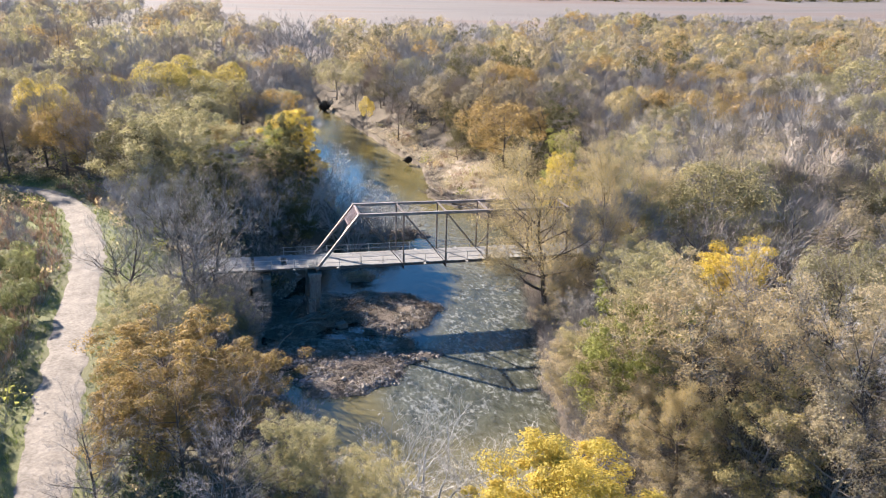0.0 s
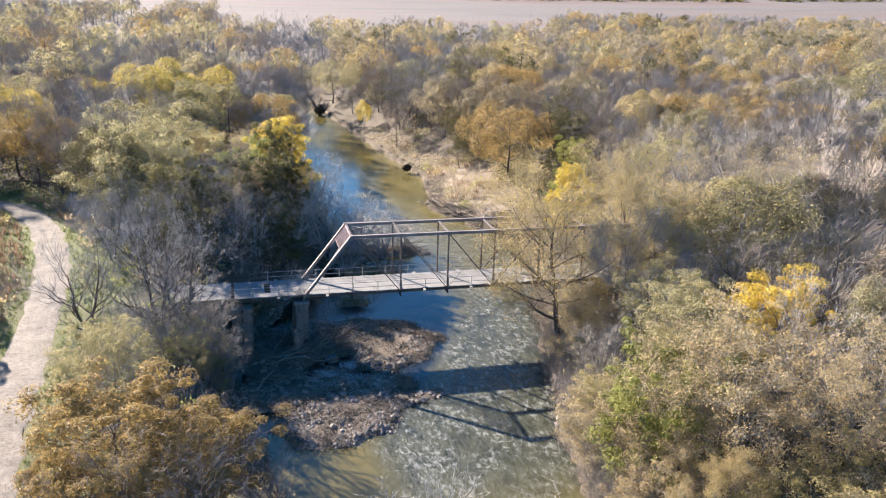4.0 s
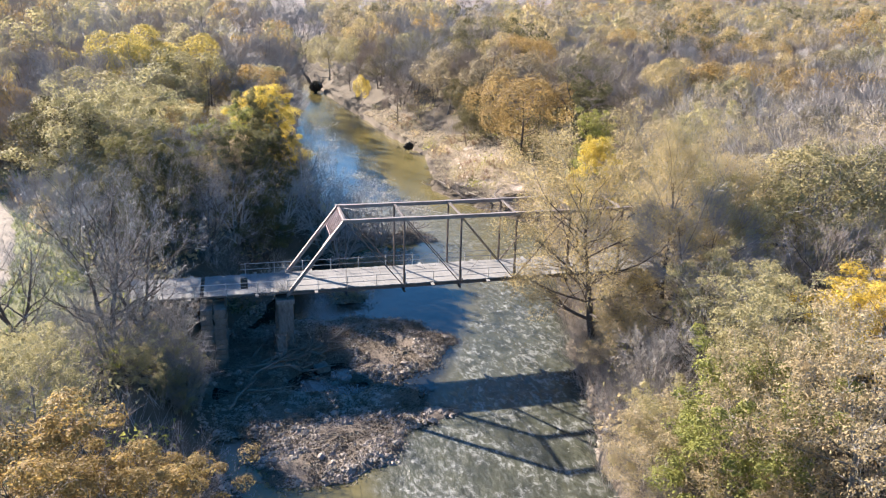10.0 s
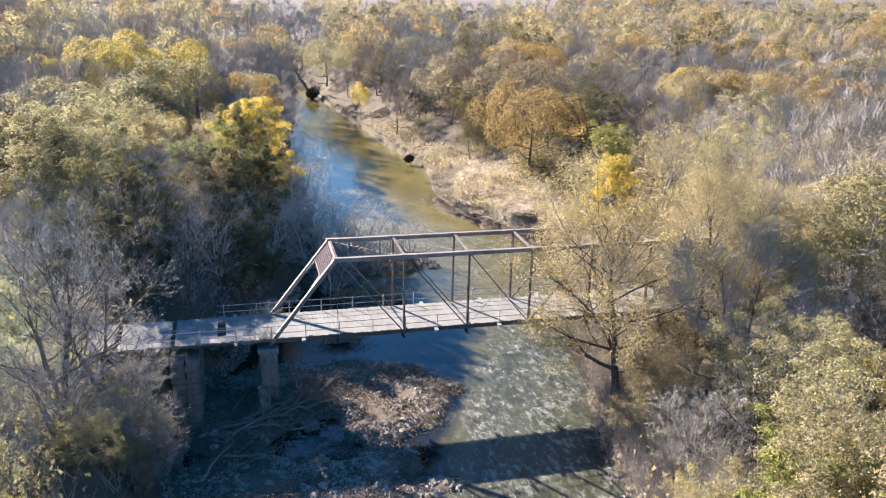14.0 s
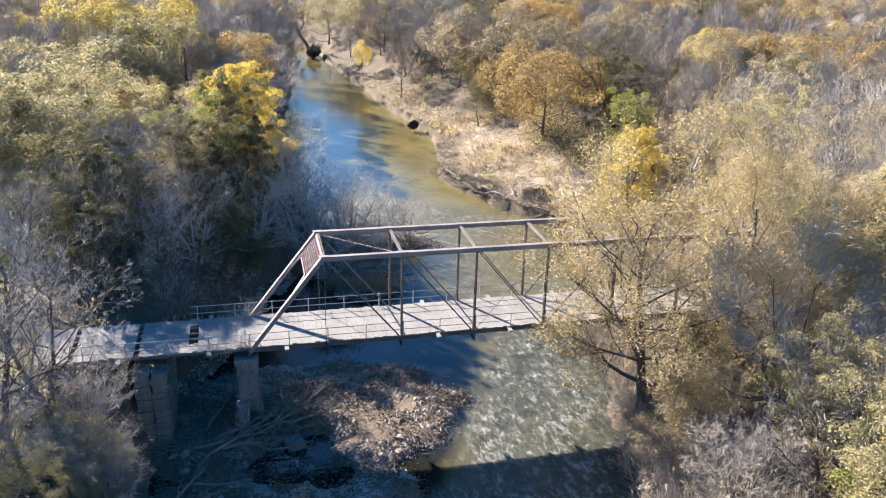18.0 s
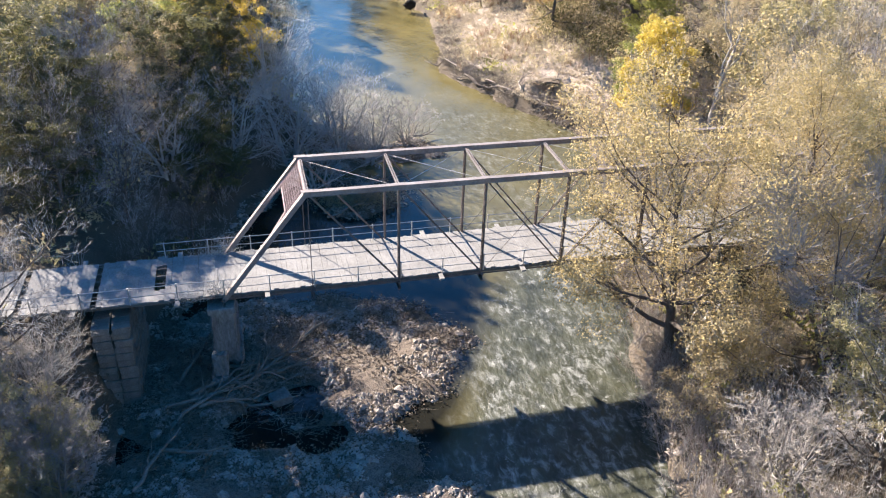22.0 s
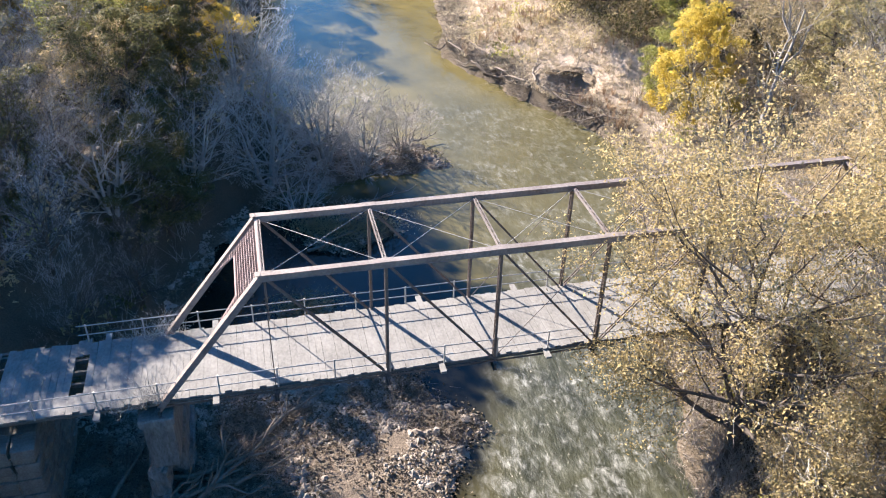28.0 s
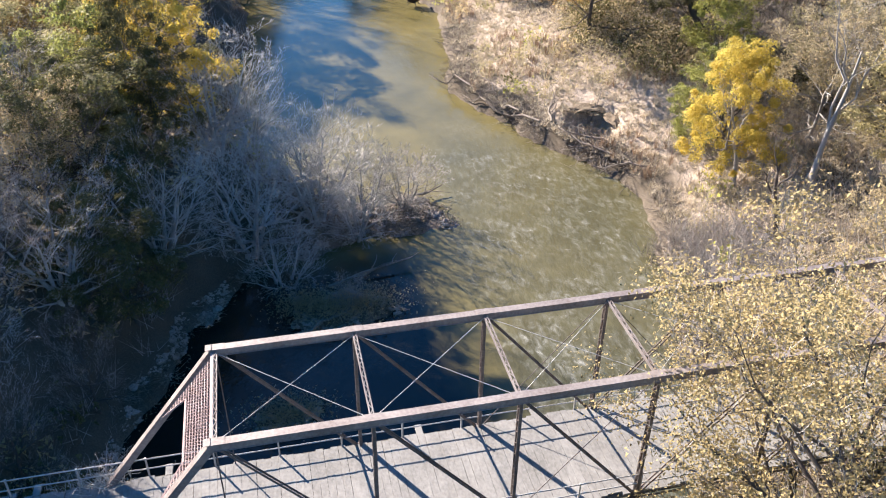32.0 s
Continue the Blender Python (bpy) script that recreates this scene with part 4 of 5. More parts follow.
# trees that stand out, each at its own place: kind, x, y, height, breadth
MARKED = [
    # near the camera's start, west bank
    ("red_oak", -22.8, -31.0, 6.6, 1.4, 0), ("red_oak", -18.4, -30.0, 5.2, 1.3, 1), ("red_oak", -24.2, -36, 5.6, 1.1, 1), ("hackberry", -24.4, -19.8, 5.6, 1.1, 0), ("walnut", -19.6, -25.0, 5.0, 1.1, 1), ("boxelder", -24, -13, 4.8, 1.1, 1), ("walnut", -16.2, -23.5, 5, 1.0, 0), ("hackberry", -27, -16, 5.5, 1.0, 1),
    ("hackberry", -15.8, -40.5, 5.2, 1.0, 1), ("hackberry", -10.4, -46, 4.6, 1.0, 0), ("walnut", -17.8, -37.5, 6.5, 1.0, 1), ("walnut", -21.5, -38, 7, 1.1, 0), ("walnut", -13.8, -31, 5, 0.9, 1), ("walnut", -23.5, -26.5, 6.2, 1.1, 1), ("walnut", -26.2, -40.5, 6.5, 1.0, 0), ("hackberry", -13.2, -43.5, 5.0, 1.0, 1), ("walnut", -19.0, -43.5, 6.5, 1.0, 1),
    # pale bare trees in front of the river
    ("pecan", -7.4, -41.5, 7.0, 1.5, 0), ("pecan", -2.2, -41.0, 7.0, 1.5, 1),
    ("cottonwood", -0.8, -48.5, 7.0, 1.5, 0), ("cottonwood", 3.6, -50.5, 6.2, 1.4, 1),
    # east bank, downstream
    ("willow", 12.0, -30, 8.5, 1.1, 0), ("hickory", 14.8, -29, 8.0, 1.1, 0), ("hickory", 16.5, -34, 9.5, 1.1, 1), ("cottonwood", 25.8, -22.6, 7.4, 1.25, 1), ("hackberry", 19.5, -25, 8.5, 1.1, 1),
    ("boxelder", 15.5, -15.5, 5.5, 1.2, 0), ("ash", 18.0, -18.0, 6.6, 1.3, 1), ("ash", 25, -28, 8.5, 1.1, 1), ("walnut", 30, -32, 9, 1.0, 0), ("boxelder", 26, -12, 6.5, 1.0, 0), ("hickory", 22, -38, 9, 1.0, 0), ("boxelder", 13.0, -20.5, 5.0, 1.1, 1), ("hackberry", 19, -19, 5, 1.2, 1),
    # golden trees that hide the bridge's far half
    ("elm", 15.4, -3.8, 15.0, 1.08, 0), ("elm", 21.4, -4.6, 11.3, 0.95, 1), ("boxelder", 13.6, -8.0, 3.6, 1.2, 1), ("elm", 26.0, -3.6, 10.2, 1.0, 0), ("ash", 30, -1.5, 9.5, 1.1, 0), ("boxelder", 22.5, 9.5, 5.5, 1.1, 1), ("ash", 33, 9, 10.5, 1.1, 1), ("hackberry", 28, -9, 9.5, 1.1, 1), ("hickory", 27.5, 6.5, 8.5, 1.0, 0), ("hickory", 15.5, -9.5, 6, 1.1, 0), ("boxelder", 19.5, 11, 6.5, 1.1, 0),
    # west approach
    ("ash", -22.4, -5.6, 9.5, 1.2, 1), ("boxelder", -18.6, -4.2, 5.0, 1.2, 0), ("hackberry", -20.0, -10.6, 3.4, 1.2, 1), ("hackberry", -18.3, -9.4, 2.8, 1.2, 0), ("ash", -28.5, -4.5, 7.5, 1.1, 0), ("hackberry", -19.0, -7.4, 4.6, 1.2, 1), ("boxelder", -17.6, -6.0, 3.6, 1.1, 0),
    ("walnut", -19, 10.5, 8.5, 1.1, 0), ("ash", -25.5, 11.5, 8, 1.1, 1), ("ash", -16, 13, 6.0, 1.1, 0), ("pecan", -13.5, 19.5, 6.5, 1.15, 1), ("walnut", -17.5, 18.5, 8.5, 1.1, 1), ("walnut", -22, 16, 8, 1.1, 1), ("walnut", -14.5, 9.8, 5.5, 1.0, 0), ("hickory", -15.0, 25.5, 7.0, 1.1, 1), ("walnut", -20, 24, 8.5, 1.1, 0), ("walnut", -12, 14.5, 5.5, 1.0, 1), ("boxelder", -18.9, -6.8, 5.0, 1.15, 1), ("boxelder", -17.6, -8.5, 5.0, 1.1, 1), ("boxelder", -21.5, -10.5, 5.5, 1.1, 0),
    ("oak", -10.4, 20.5, 7.0, 1.1, 0), ("oak", -12.2, 26.5, 8.0, 1.1, 1), ("ash", -16.5, 21.5, 6.0, 1.1, 0), ("walnut", -15.2, 28.5, 9.0, 1.1, 1), ("oak", -7.0, 43.5, 5.5, 1.0, 0), ("oak", -8.8, 33.0, 6.2, 1.0, 1), ("oak", -22.5, 19.5, 9.0, 1.1, 0), ("oak", -20.2, 11.8, 6.6, 1.0, 1), ("oak", -19.8, 16.5, 7.5, 1.0, 1), ("willow", -13.8, 33.0, 8.0, 1.0, 1), ("ash", -20.6, -3.2, 8.0, 1.1, 0), ("hackberry", -18.0, -6.4, 3.8, 1.1, 0),
    # bare trees leaning over the water upstream
    ("pecan", -4.0, 28.8, 7.5, 1.3, 0), ("pecan", 0.5, 32.0, 6.5, 1.4, 1), ("pecan", 4.0, 32.5, 5.0, 1.4, 0), ("boxelder", 7.0, 33.0, 4.0, 1.4, 1), ("pecan", 0.8, 36.4, 6.5, 1.3, 0), ("pecan", -5.8, 34.8, 7.5, 1.25, 1), ("boxelder", 1.5, 22.0, 2.0, 1.3, 0), ("pecan", -9.0, 25, 7.0, 1.2, 1), ("oak", -10.8, 34.5, 10.5, 0.62, 1), ("pecan", -3.5, 41.0, 6.5, 1.2, 1), ("walnut", -8.5, 41, 8, 1.1, 0),
    # west bank upstream
    ("cottonwood", -9.8, 39, 9.8, 1.1, 0), ("hickory", -14, 54, 7, 1.2, 0), ("red_oak", -19, 46, 8, 1.1, 1), ("hackberry", -26, 29, 10.5, 1.25, 0), ("hackberry", -30.5, 31, 12.5, 1.2, 1), ("oak", -14.0, 33, 7, 1.1, 0), ("ash", -18, 27.5, 8.0, 1.15, 1), ("hackberry", -19.5, 38, 9.5, 1.2, 1), ("oak", -11, 48, 5.5, 1.1, 1), ("hackberry", 11.5, -24.5, 5.5, 1.1, 0), ("hickory", 10.8, -34.5, 6.0, 1.2, 0), ("boxelder", 9.4, -31, 4.2, 1.3, 0), ("boxelder", 9.9, -36.5, 4.2, 1.3, 1), ("hickory", 11.8, -40.8, 5.0, 1.3, 1), ("boxelder", 14.8, -44.8, 5.0, 1.3, 0), ("hickory", 18.2, -48.5, 5.5, 1.3, 0), ("pecan", 3.0, 29.8, 4.4, 1.4, 1), ("pecan", -2.2, 25.6, 5.0, 1.3, 0), ("elm", 12.8, -38.5, 6.5, 1.1, 1), ("hackberry", 16, -42, 7.5, 1.2, 1), ("hickory", 10.2, -25.5, 5.4, 1.2, 1), ("hickory", 20, -45, 8.5, 1.2, 0), ("ash", 25.5, -43, 8.5, 1.2, 0), ("hickory", 30, -39, 9, 1.2, 1), ("hickory", 37, 30, 9, 1.1, 1), ("ash", 36.5, 15.5, 9, 1.1, 0), ("hackberry", 40.5, 22, 10, 1.1, 0), ("ash", 43, 29, 10, 1.1, 1), ("walnut", 39, 8, 11, 1.1, 0), ("hickory", 33.5, 13.5, 7.5, 1.1, 1), ("ash", 48.5, 22, 10, 1.1, 0), ("hickory", 47, 34, 10, 1.2, 0), ("hackberry", 42, 36, 8, 1.1, 1), ("hickory", 46, 7, 11, 1.1, 1), ("ash", 32, 33.5, 6.5, 1.1, 1), ("hickory", 45, 15, 10, 1.1, 0),
    # east bank upstream
    ("cottonwood", 30.2, 29.5, 8.6, 0.8, 0), ("willow", 31, 35, 6, 0.9, 1), ("willow", 36, 42, 7, 1.0, 0), ("oak", 38, 50, 9, 1.0, 0), ("boxelder", 24.5, 14.5, 4.5, 1.0, 1),
]
FARTHER = [
    # young growth in the open patch beyond the track
    ("willow", -39.5, 1.5, 4.6, 1.1, 0), ("willow", -43.0, -1.0, 5.2, 1.1, 1), ("willow", -37.2, -18.5, 4.6, 1.1, 0), ("willow", -40.2, -24.0, 5.2, 1.1, 1), ("willow", -36.0, -31.5, 4.6, 1.0, 0), ("willow", -46.5, -13.0, 5.6, 1.1, 0), ("willow", -37.0, -8.0, 3.8, 1.1, 1), ("willow", -39.5, -12, 5.5, 1.0, 0), ("willow", -42.5, -19, 6, 1.0, 1), ("willow", -38.5, -2, 4, 1.0, 0), ("willow", -45, -6, 5, 1.0, 1), ("ash", -43, 16, 5, 0.7, 0), ("ash", -47, 21, 5.5, 0.7, 1), ("ash", -41, 11, 4.5, 0.7, 0), ("ash", -50, 14, 5, 0.7, 1), ("willow", -37.5, -27, 5, 1.0, 0), ("hackberry", -36.5, -36, 6, 1.0, 1),
    ("cottonwood", -28, 84, 16.5, 1.15, 0), ("cottonwood", -21, 86, 15.5, 1.1, 1), ("cottonwood", -41, 93, 12, 1.0, 0), ("hackberry", -23.5, 67, 12, 1.2, 0), ("oak", 25, 118, 9, 1.2, 0), ("oak", 20.5, 134, 8, 1.2, 1), ("ash", 15.5, 146, 8, 1.3, 0), ("hackberry", 19, 156, 10, 1.2, 1), ("walnut", 24, 146, 11, 1.2, 0), ("oak", 30.5, 71, 5, 1.4, 0), ("oak", 34.5, 62, 6, 1.3, 1), ("walnut", 36, 76, 10, 1.1, 0), ("oak", 28.5, 78, 6, 1.3, 1), ("cottonwood", 62, 70, 12, 1.0, 1), ("cottonwood", -48, 66, 14, 1.0, 1), ("hackberry", -31, 50, 14, 1.2, 0),
    ("ash", -10, 108, 13, 1.2, 0), ("ash", -5, 113, 12, 1.2, 1), ("ash", -14, 90, 12, 1.2, 0), ("walnut", -17, 80, 12, 1.2, 1), ("ash", -8, 96, 12, 1.2, 1), ("ash", -38, 120, 13, 1.3, 0),
    ("red_oak", -43.5, 52, 11, 1.1, 0), ("oak", -31.5, 34, 12, 1.1, 1), ("oak", 43, 128, 16, 1.1, 0), ("oak", 50, 136, 16, 1.1, 1), ("oak", 33, 112, 14, 1.1, 0), ("oak", 29, 86, 9, 1.1, 1), ("oak", 26, 74, 6.5, 1.1, 0),
    ("red_oak", 44, 96, 15, 1.0, 1), ("oak", 45, 68, 13, 1.0, 1), ("ash", 22, 112, 12, 1.1, 0), ("walnut", 19, 102, 9, 1.0, 1), ("hackberry", 13, 172, 14, 1.2, 0),
    ("cottonwood", 15.5, 127, 7.5, 0.65, 0), ("elm", 55, 57, 14, 1.0, 1), ("elm", 60, 62, 12, 1.0, 0), ("ash", 54, 34, 12, 1.2, 1), ("walnut", 40, 37, 11, 1.1, 0),
    ("walnut", 92, 58, 13, 1.2, 1), ("elm", 90, 150, 15, 1.1, 0), ("hackberry", 58, 5, 10, 1.1, 1), ("hickory", 58, 15, 12, 1.2, 0), ("hickory", 52, -4, 11, 1.2, 1), ("walnut", 37, -16, 12, 1.1, 0), ("hickory", 44, -17, 11, 1.2, 0),
]
for i, (kind, x, y, tall, wide, k) in enumerate(MARKED):
    plant(kind, x, y, tall, True, k, wide, (x * 7.3 + y * 3.1) % 6.28)
for i, (kind, x, y, tall, wide, k) in enumerate(FARTHER):
    plant(kind, x, y, tall, False, k, wide, i * 1.7)


def snag(x, y, z, turn, lean, ln, girth, mat, forks, label):
    """A dead trunk with a few bare limbs; forks: where along it, how far round, how steep, how long."""
    r = np.random.default_rng(int(abs(x * 10)))
    d = np.array([[math.cos(turn) * math.sin(lean), math.sin(turn) * math.sin(lean), math.cos(lean)]])
    p0 = bend(np.array([[x, y, z - 0.5]]), d, np.array([ln]), r, 9, 0.04, 0.16)
    r0 = girth * (1 - 0.75 * np.linspace(0, 1, 9))[None]
    ob = tagged(new("dead_tree", mesh_of("dead_tree", *tubes(p0, r0, 8), mat, True)), label, "tree", group="dead trees")
    for s, az, tilt, m in forks:
        i = s * 8
        j = int(min(i, 7))
        q = p0[:, j] * (1 - (i - j)) + p0[:, j + 1] * (i - j)
        dd = np.array([[math.cos(az) * math.sin(tilt), math.sin(az) * math.sin(tilt), math.cos(tilt)]])
        p1 = bend(q, dd, np.array([m]), r, 7, 0.15, 0.3)
        w = girth * (1 - 0.75 * s) * 0.65
        limb = child("limb", mesh_of("limb", *tubes(p1, w * (1 - 0.8 * np.linspace(0, 1, 7))[None], 6), mat, True), ob)
        s2, d2, l2, q2 = sprout(p1, w * (1 - 0.8 * np.linspace(0, 1, 7))[None], 9, r, 0.25, 1.0, (25, 65), 0.5, np.array([m]))
        p2 = bend(s2, d2, l2, r, 4, 0.2, 0.3)
        s3, d3, l3, q3 = sprout(p2, np.full((len(s2), 4), 0.02), 5, r, 0.3, 1.0, (20, 55), 0.5, l2)
        geo = joined(tubes(p2, np.maximum(q2 * 0.5, 0.02)[:, None] * np.linspace(1, 0.3, 4)[None], 4), tubes(np.stack([s3, s3 + d3 * l3[:, None]], 1), np.full((len(s3), 2), 0.012), 3))
        tagged(child("branchwork", mesh_of("branchwork", *geo, mat), limb), kind="stuff")


snag(32.2, 22.4, float(height(32.2, 22.4)), 0.75, 0.42, 9.5, 0.25, DEADWOOD, [(0.5, 1.3, 0.35, 7.5), (0.62, 0.2, 0.75, 6.0), (0.8, 2.2, 0.5, 4.0)], "pale leaning dead tree with forked bare limbs")
snag(28.4, 19.6, float(height(28.4, 19.6)), 1.9, 0.12, 4.6, 0.26, BARK_BROWN, [(0.55, 3.3, 0.9, 2.2), (0.7, 0.4, 0.8, 2.4), (0.9, 1.8, 0.4, 2.0)], "short dark dead snag with stubby limbs")
snag(38.8, 48.5, float(height(38.8, 48.5)), 2.6, 0.6, 10, 0.36, BARK_BROWN, [(0.6, 1.8, 0.2, 6.0), (0.75, 3.0, 0.7, 4.0)], "dark tree leaning over the bank")
snag(30.2, 27.5, float(height(30.2, 27.5)), 2.2, 0.25, 7.0, 0.2, DEADWOOD, [(0.45, 0.6, 0.6, 3.0), (0.65, 3.6, 0.6, 3.0), (0.85, 1.5, 0.4, 2.5)], "thin grey bare tree on the bank")

snag(8.6, 168, float(height(8.6, 168)), 2.9, 0.5, 17, 0.5, BARK_BROWN, [(0.3, 2.6, 0.9, 9.0), (0.45, 0.9, 0.6, 9.0), (0.6, 3.4, 0.7, 8.0), (0.75, 2.0, 0.3, 8.0), (0.9, 3.9, 0.6, 6.0)], "dark leaning bare tree at the river bend")


def root_plate(x, y, z, size, seed):
    """An uprooted stump: a rough disc of soil with broken roots round it."""
    r = np.random.default_rng(seed)
    bm = bmesh.new()
    bmesh.ops.create_icosphere(bm, subdivisions=3, radius=1)
    for v in bm.verts:
        c = v.co.copy()
        v.co = Vector((c.x, c.y * 0.45, c.z * 0.8)) * size * (1 + 0.15 * math.sin(c.x * 6 + seed) * math.cos(c.z * 7) + float(r.uniform(-0.08, 0.08)))
    me = bpy.data.meshes.new("root_plate")
    bm.to_mesh(me)
    bm.free()
    me.materials.append(SOIL)
    ob = tagged(new("root_plate", me), "dark soil-caked root plate of an uprooted tree", "stump", group="uprooted stumps")
    ob.matrix_world = pose(x, y, z, 12, 0, 10 * seed)
    for i in range(9):
        a = i * 0.7 + float(r.uniform(-0.2, 0.2))
        d = np.array([[math.cos(a), -0.35, math.sin(a)]])
        pts = bend(d * size * 0.7, unit(d), np.array([size * r.uniform(0.5, 0.9)]), r, 5, 0.0, 0.4)
        child("root", mesh_of("root", *tubes(pts, (size * 0.07 * np.linspace(1, 0.3, 5))[None], 5), BARK_BROWN, True), ob)


root_plate(17.4, 82.5, 1.1, 0.95, 1)
root_plate(8.2, 161.0, 1.6, 1.9, 2)

# the rest of the woods, tree by tree out to about a hundred metres, then as one mass
rng = np.random.default_rng(11)
spots = []


def free_spot(x, y, gap):
    dl, dr = shores(np.array(x), np.array(y))
    shelf = np.interp(y, [-30, 10, 25, 60, 84, 95, 115], [1.5, 2, 14, 14, 7, 5, 3.5])
    if not (dl > 2.5 or dr > shelf):
        return False
    if (-14 < x < 11 and y < -38) or (x < -6 and y < -5):
        return False
    if road_gap(x, y) < 5.0 or (x < -36 and -50 < y < 42):
        return False
    if 26 < x < 50 and 5 < y < 37:
        return False
    if -36 < x < 34 and -4.5 < y < 8:
        return False
    return all((x - a) ** 2 + (y - c) ** 2 > gap * gap for a, c in spots)


spots += [(m[1], m[2]) for m in MARKED + FARTHER]
WEST = ["hackberry", "ash", "walnut", "hickory", "ash", "ash", "walnut", "hackberry", "ash", "red_oak", "walnut"]
EAST_NEAR = ["hackberry", "ash", "hackberry", "ash", "hickory", "walnut", "boxelder", "ash", "hackberry", "ash", "walnut"]
EAST = ["hickory", "ash", "ash", "walnut", "hackberry", "ash", "ash", "elm", "red_oak", "oak", "hickory"]
count = 0
for _ in range(14000):
    y = rng.uniform(-56, 132)
    x = rng.uniform(-36 - 0.30 * (y + 86), 8 + 0.98 * (y + 86))
    if x > 125 or not free_spot(x, y, 4.4 if y < -8 and x > 0 else 5.0 if y < 25 else 6.4):
        continue
    spots.append((x, y))
    kind = (WEST if x < 0 else EAST_NEAR if y < 6 else EAST)[rng.integers(0, 11)]
    plant(kind, x, y, rng.uniform(7.0, 10.5) if y < -8 else rng.uniform(6, 8) if (-27 < x < 0 and 36 < y < 64) or (-34 < x < 0 and 8 < y < 36) else rng.uniform(10, 14.5), True if y < -14 and x < 30 else False if y < 60 and x < 70 else None, int(rng.integers(0, 2)), rng.uniform(0.95, 1.3), rng.uniform(0, 6.28))
    count += 1
    if count > 620:
        break

# distant woods
MASS = {}
FAR = {}
for kind in ("cottonwood", "elm", "red_oak", "oak", "hackberry", "hickory", "ash", "walnut"):
    g = dict(KINDS[kind][4])
    leaf = KINDS[kind][3]
    g.update(limbs=8, forks=4, sprigs=3 if leaf is None else 2, twigs=3 if leaf is None else 0, thick=0.9)
    if leaf:
        g["leaf"], g["size"] = 1700, 0.31
    g["clump"] = 0
    FAR[kind] = [grow(900 + i * 17 + len(kind), fine=False, far=True, **g) for i in range(2)]
    g.update(limbs=6, forks=3, sprigs=2, twigs=2 if leaf is None else 0)
    if leaf:
        g["leaf"], g["size"] = 620, 0.52
    FAR[kind] += [grow(950 + i * 17 + len(kind), fine=False, far=True, **g) for i in range(2)]
for _ in range(7000):
    y = 110 + 690 * rng.uniform(0, 1) ** 0.85
    x = rng.uniform(-26 - 0.28 * (y + 86), 4 + 0.95 * (y + 86))
    dl, dr = shores(np.array(x), np.array(y))
    way = math.degrees(math.atan2(x + 17, y + 85))
    if (y > 270 and -1 < way < 21.5 and (y > 420 or rng.uniform() > 0.1)) or (y > 600 and way > -1):
        continue
    if not (dl > 3 or dr > 5) or any((x - a) ** 2 + (y - c) ** 2 < 60 + max(0, y - 280) * 0.3 for a, c in spots[-1000:]):
        continue
    spots.append((x, y))
    kind = (WEST if x < 5 else EAST)[rng.integers(0, 11)]
    wood, tw, lv = FAR[kind][rng.integers(0, 2) + (2 if y > 270 else 0)]
    s, a = rng.uniform(1.05, 1.6), rng.uniform(0, 6.28)
    R = np.array([[math.cos(a), -math.sin(a), 0], [math.sin(a), math.cos(a), 0], [0, 0, 1]]) * s
    at0 = np.array([x, y, float(height(x, y))])
    for what, geo in (("wood", wood), ("twigs", tw), ("leaf", lv)):
        if geo is not None:
            MASS.setdefault((kind, what), []).append((geo[0] @ R.T + at0, geo[1]))
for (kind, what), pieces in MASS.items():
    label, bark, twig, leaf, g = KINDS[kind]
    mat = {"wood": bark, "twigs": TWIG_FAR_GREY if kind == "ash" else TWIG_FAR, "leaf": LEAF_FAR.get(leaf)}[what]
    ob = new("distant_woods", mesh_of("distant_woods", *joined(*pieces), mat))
    tagged(ob, "distant autumn woods of mixed bare and coloured trees", "woods", kind="stuff")

# far tree line beyond the fields
pieces = []
for i in range(240):
    x, y = rng.uniform(-700, 1900), 1500 + rng.uniform(-40, 40)
    if -100 < x < 0:
        continue
    c = np.array([x, y, float(height(x, y)) + 4]) + rng.normal(size=(26, 3)) * np.array([7, 4, 3.2])
    pieces.append(leaves(c, 5.0, rng))
tagged(new("tree_line", mesh_of("tree_line", *joined(*pieces), LEAF["oak"])), "dark tree line beyond the fields", "woods", kind="stuff")

# ---- low growth and river debris ----
rng = np.random.default_rng(23)


def scatter(n, keep, x0, x1, y0, y1):
    x, y = rng.uniform(x0, x1, n), rng.uniform(y0, y1, n)
    ok = keep(x, y)
    x, y = x[ok], y[ok]
    return np.stack([x, y, height(x, y)], -1)


def tufts(p, blades, tall, spread, width):
    k = np.repeat(np.arange(len(p)), blades)
    a = rng.uniform(0, 6.28, len(k))
    out = np.stack([np.cos(a), np.sin(a), np.zeros(len(k))], -1)
    root = p[k] + out * rng.uniform(0, spread * 0.4, len(k))[:, None]
    tip = root + out * (spread * rng.uniform(0.3, 1.2, len(k)))[:, None] + np.array([0, 0, 1.0]) * (tall * rng.uniform(0.5, 1.2, len(k)))[:, None]
    side = np.stack([-np.sin(a), np.cos(a), np.zeros(len(k))], -1) * width
    V = np.stack([root - side, root + side, tip], 1).reshape(-1, 3)
    return V, np.arange(len(k) * 3).reshape(-1, 3)


def on_bar(x, y):
    z = height(x, y)
    dl, dr = shores(x, y)
    return (z > -0.12) & (dl < 1.5) & (dr < 1.2)


def sandy(x, y):
    dl, dr = shores(x, y)
    return (dr > 0.8) & (dr < np.interp(y, [14, 60, 84, 130], [24, 20, 7, 5])) & (y > 10) & (y < 130) & (wobble(x, y, 0.42, 12) < 0.6)


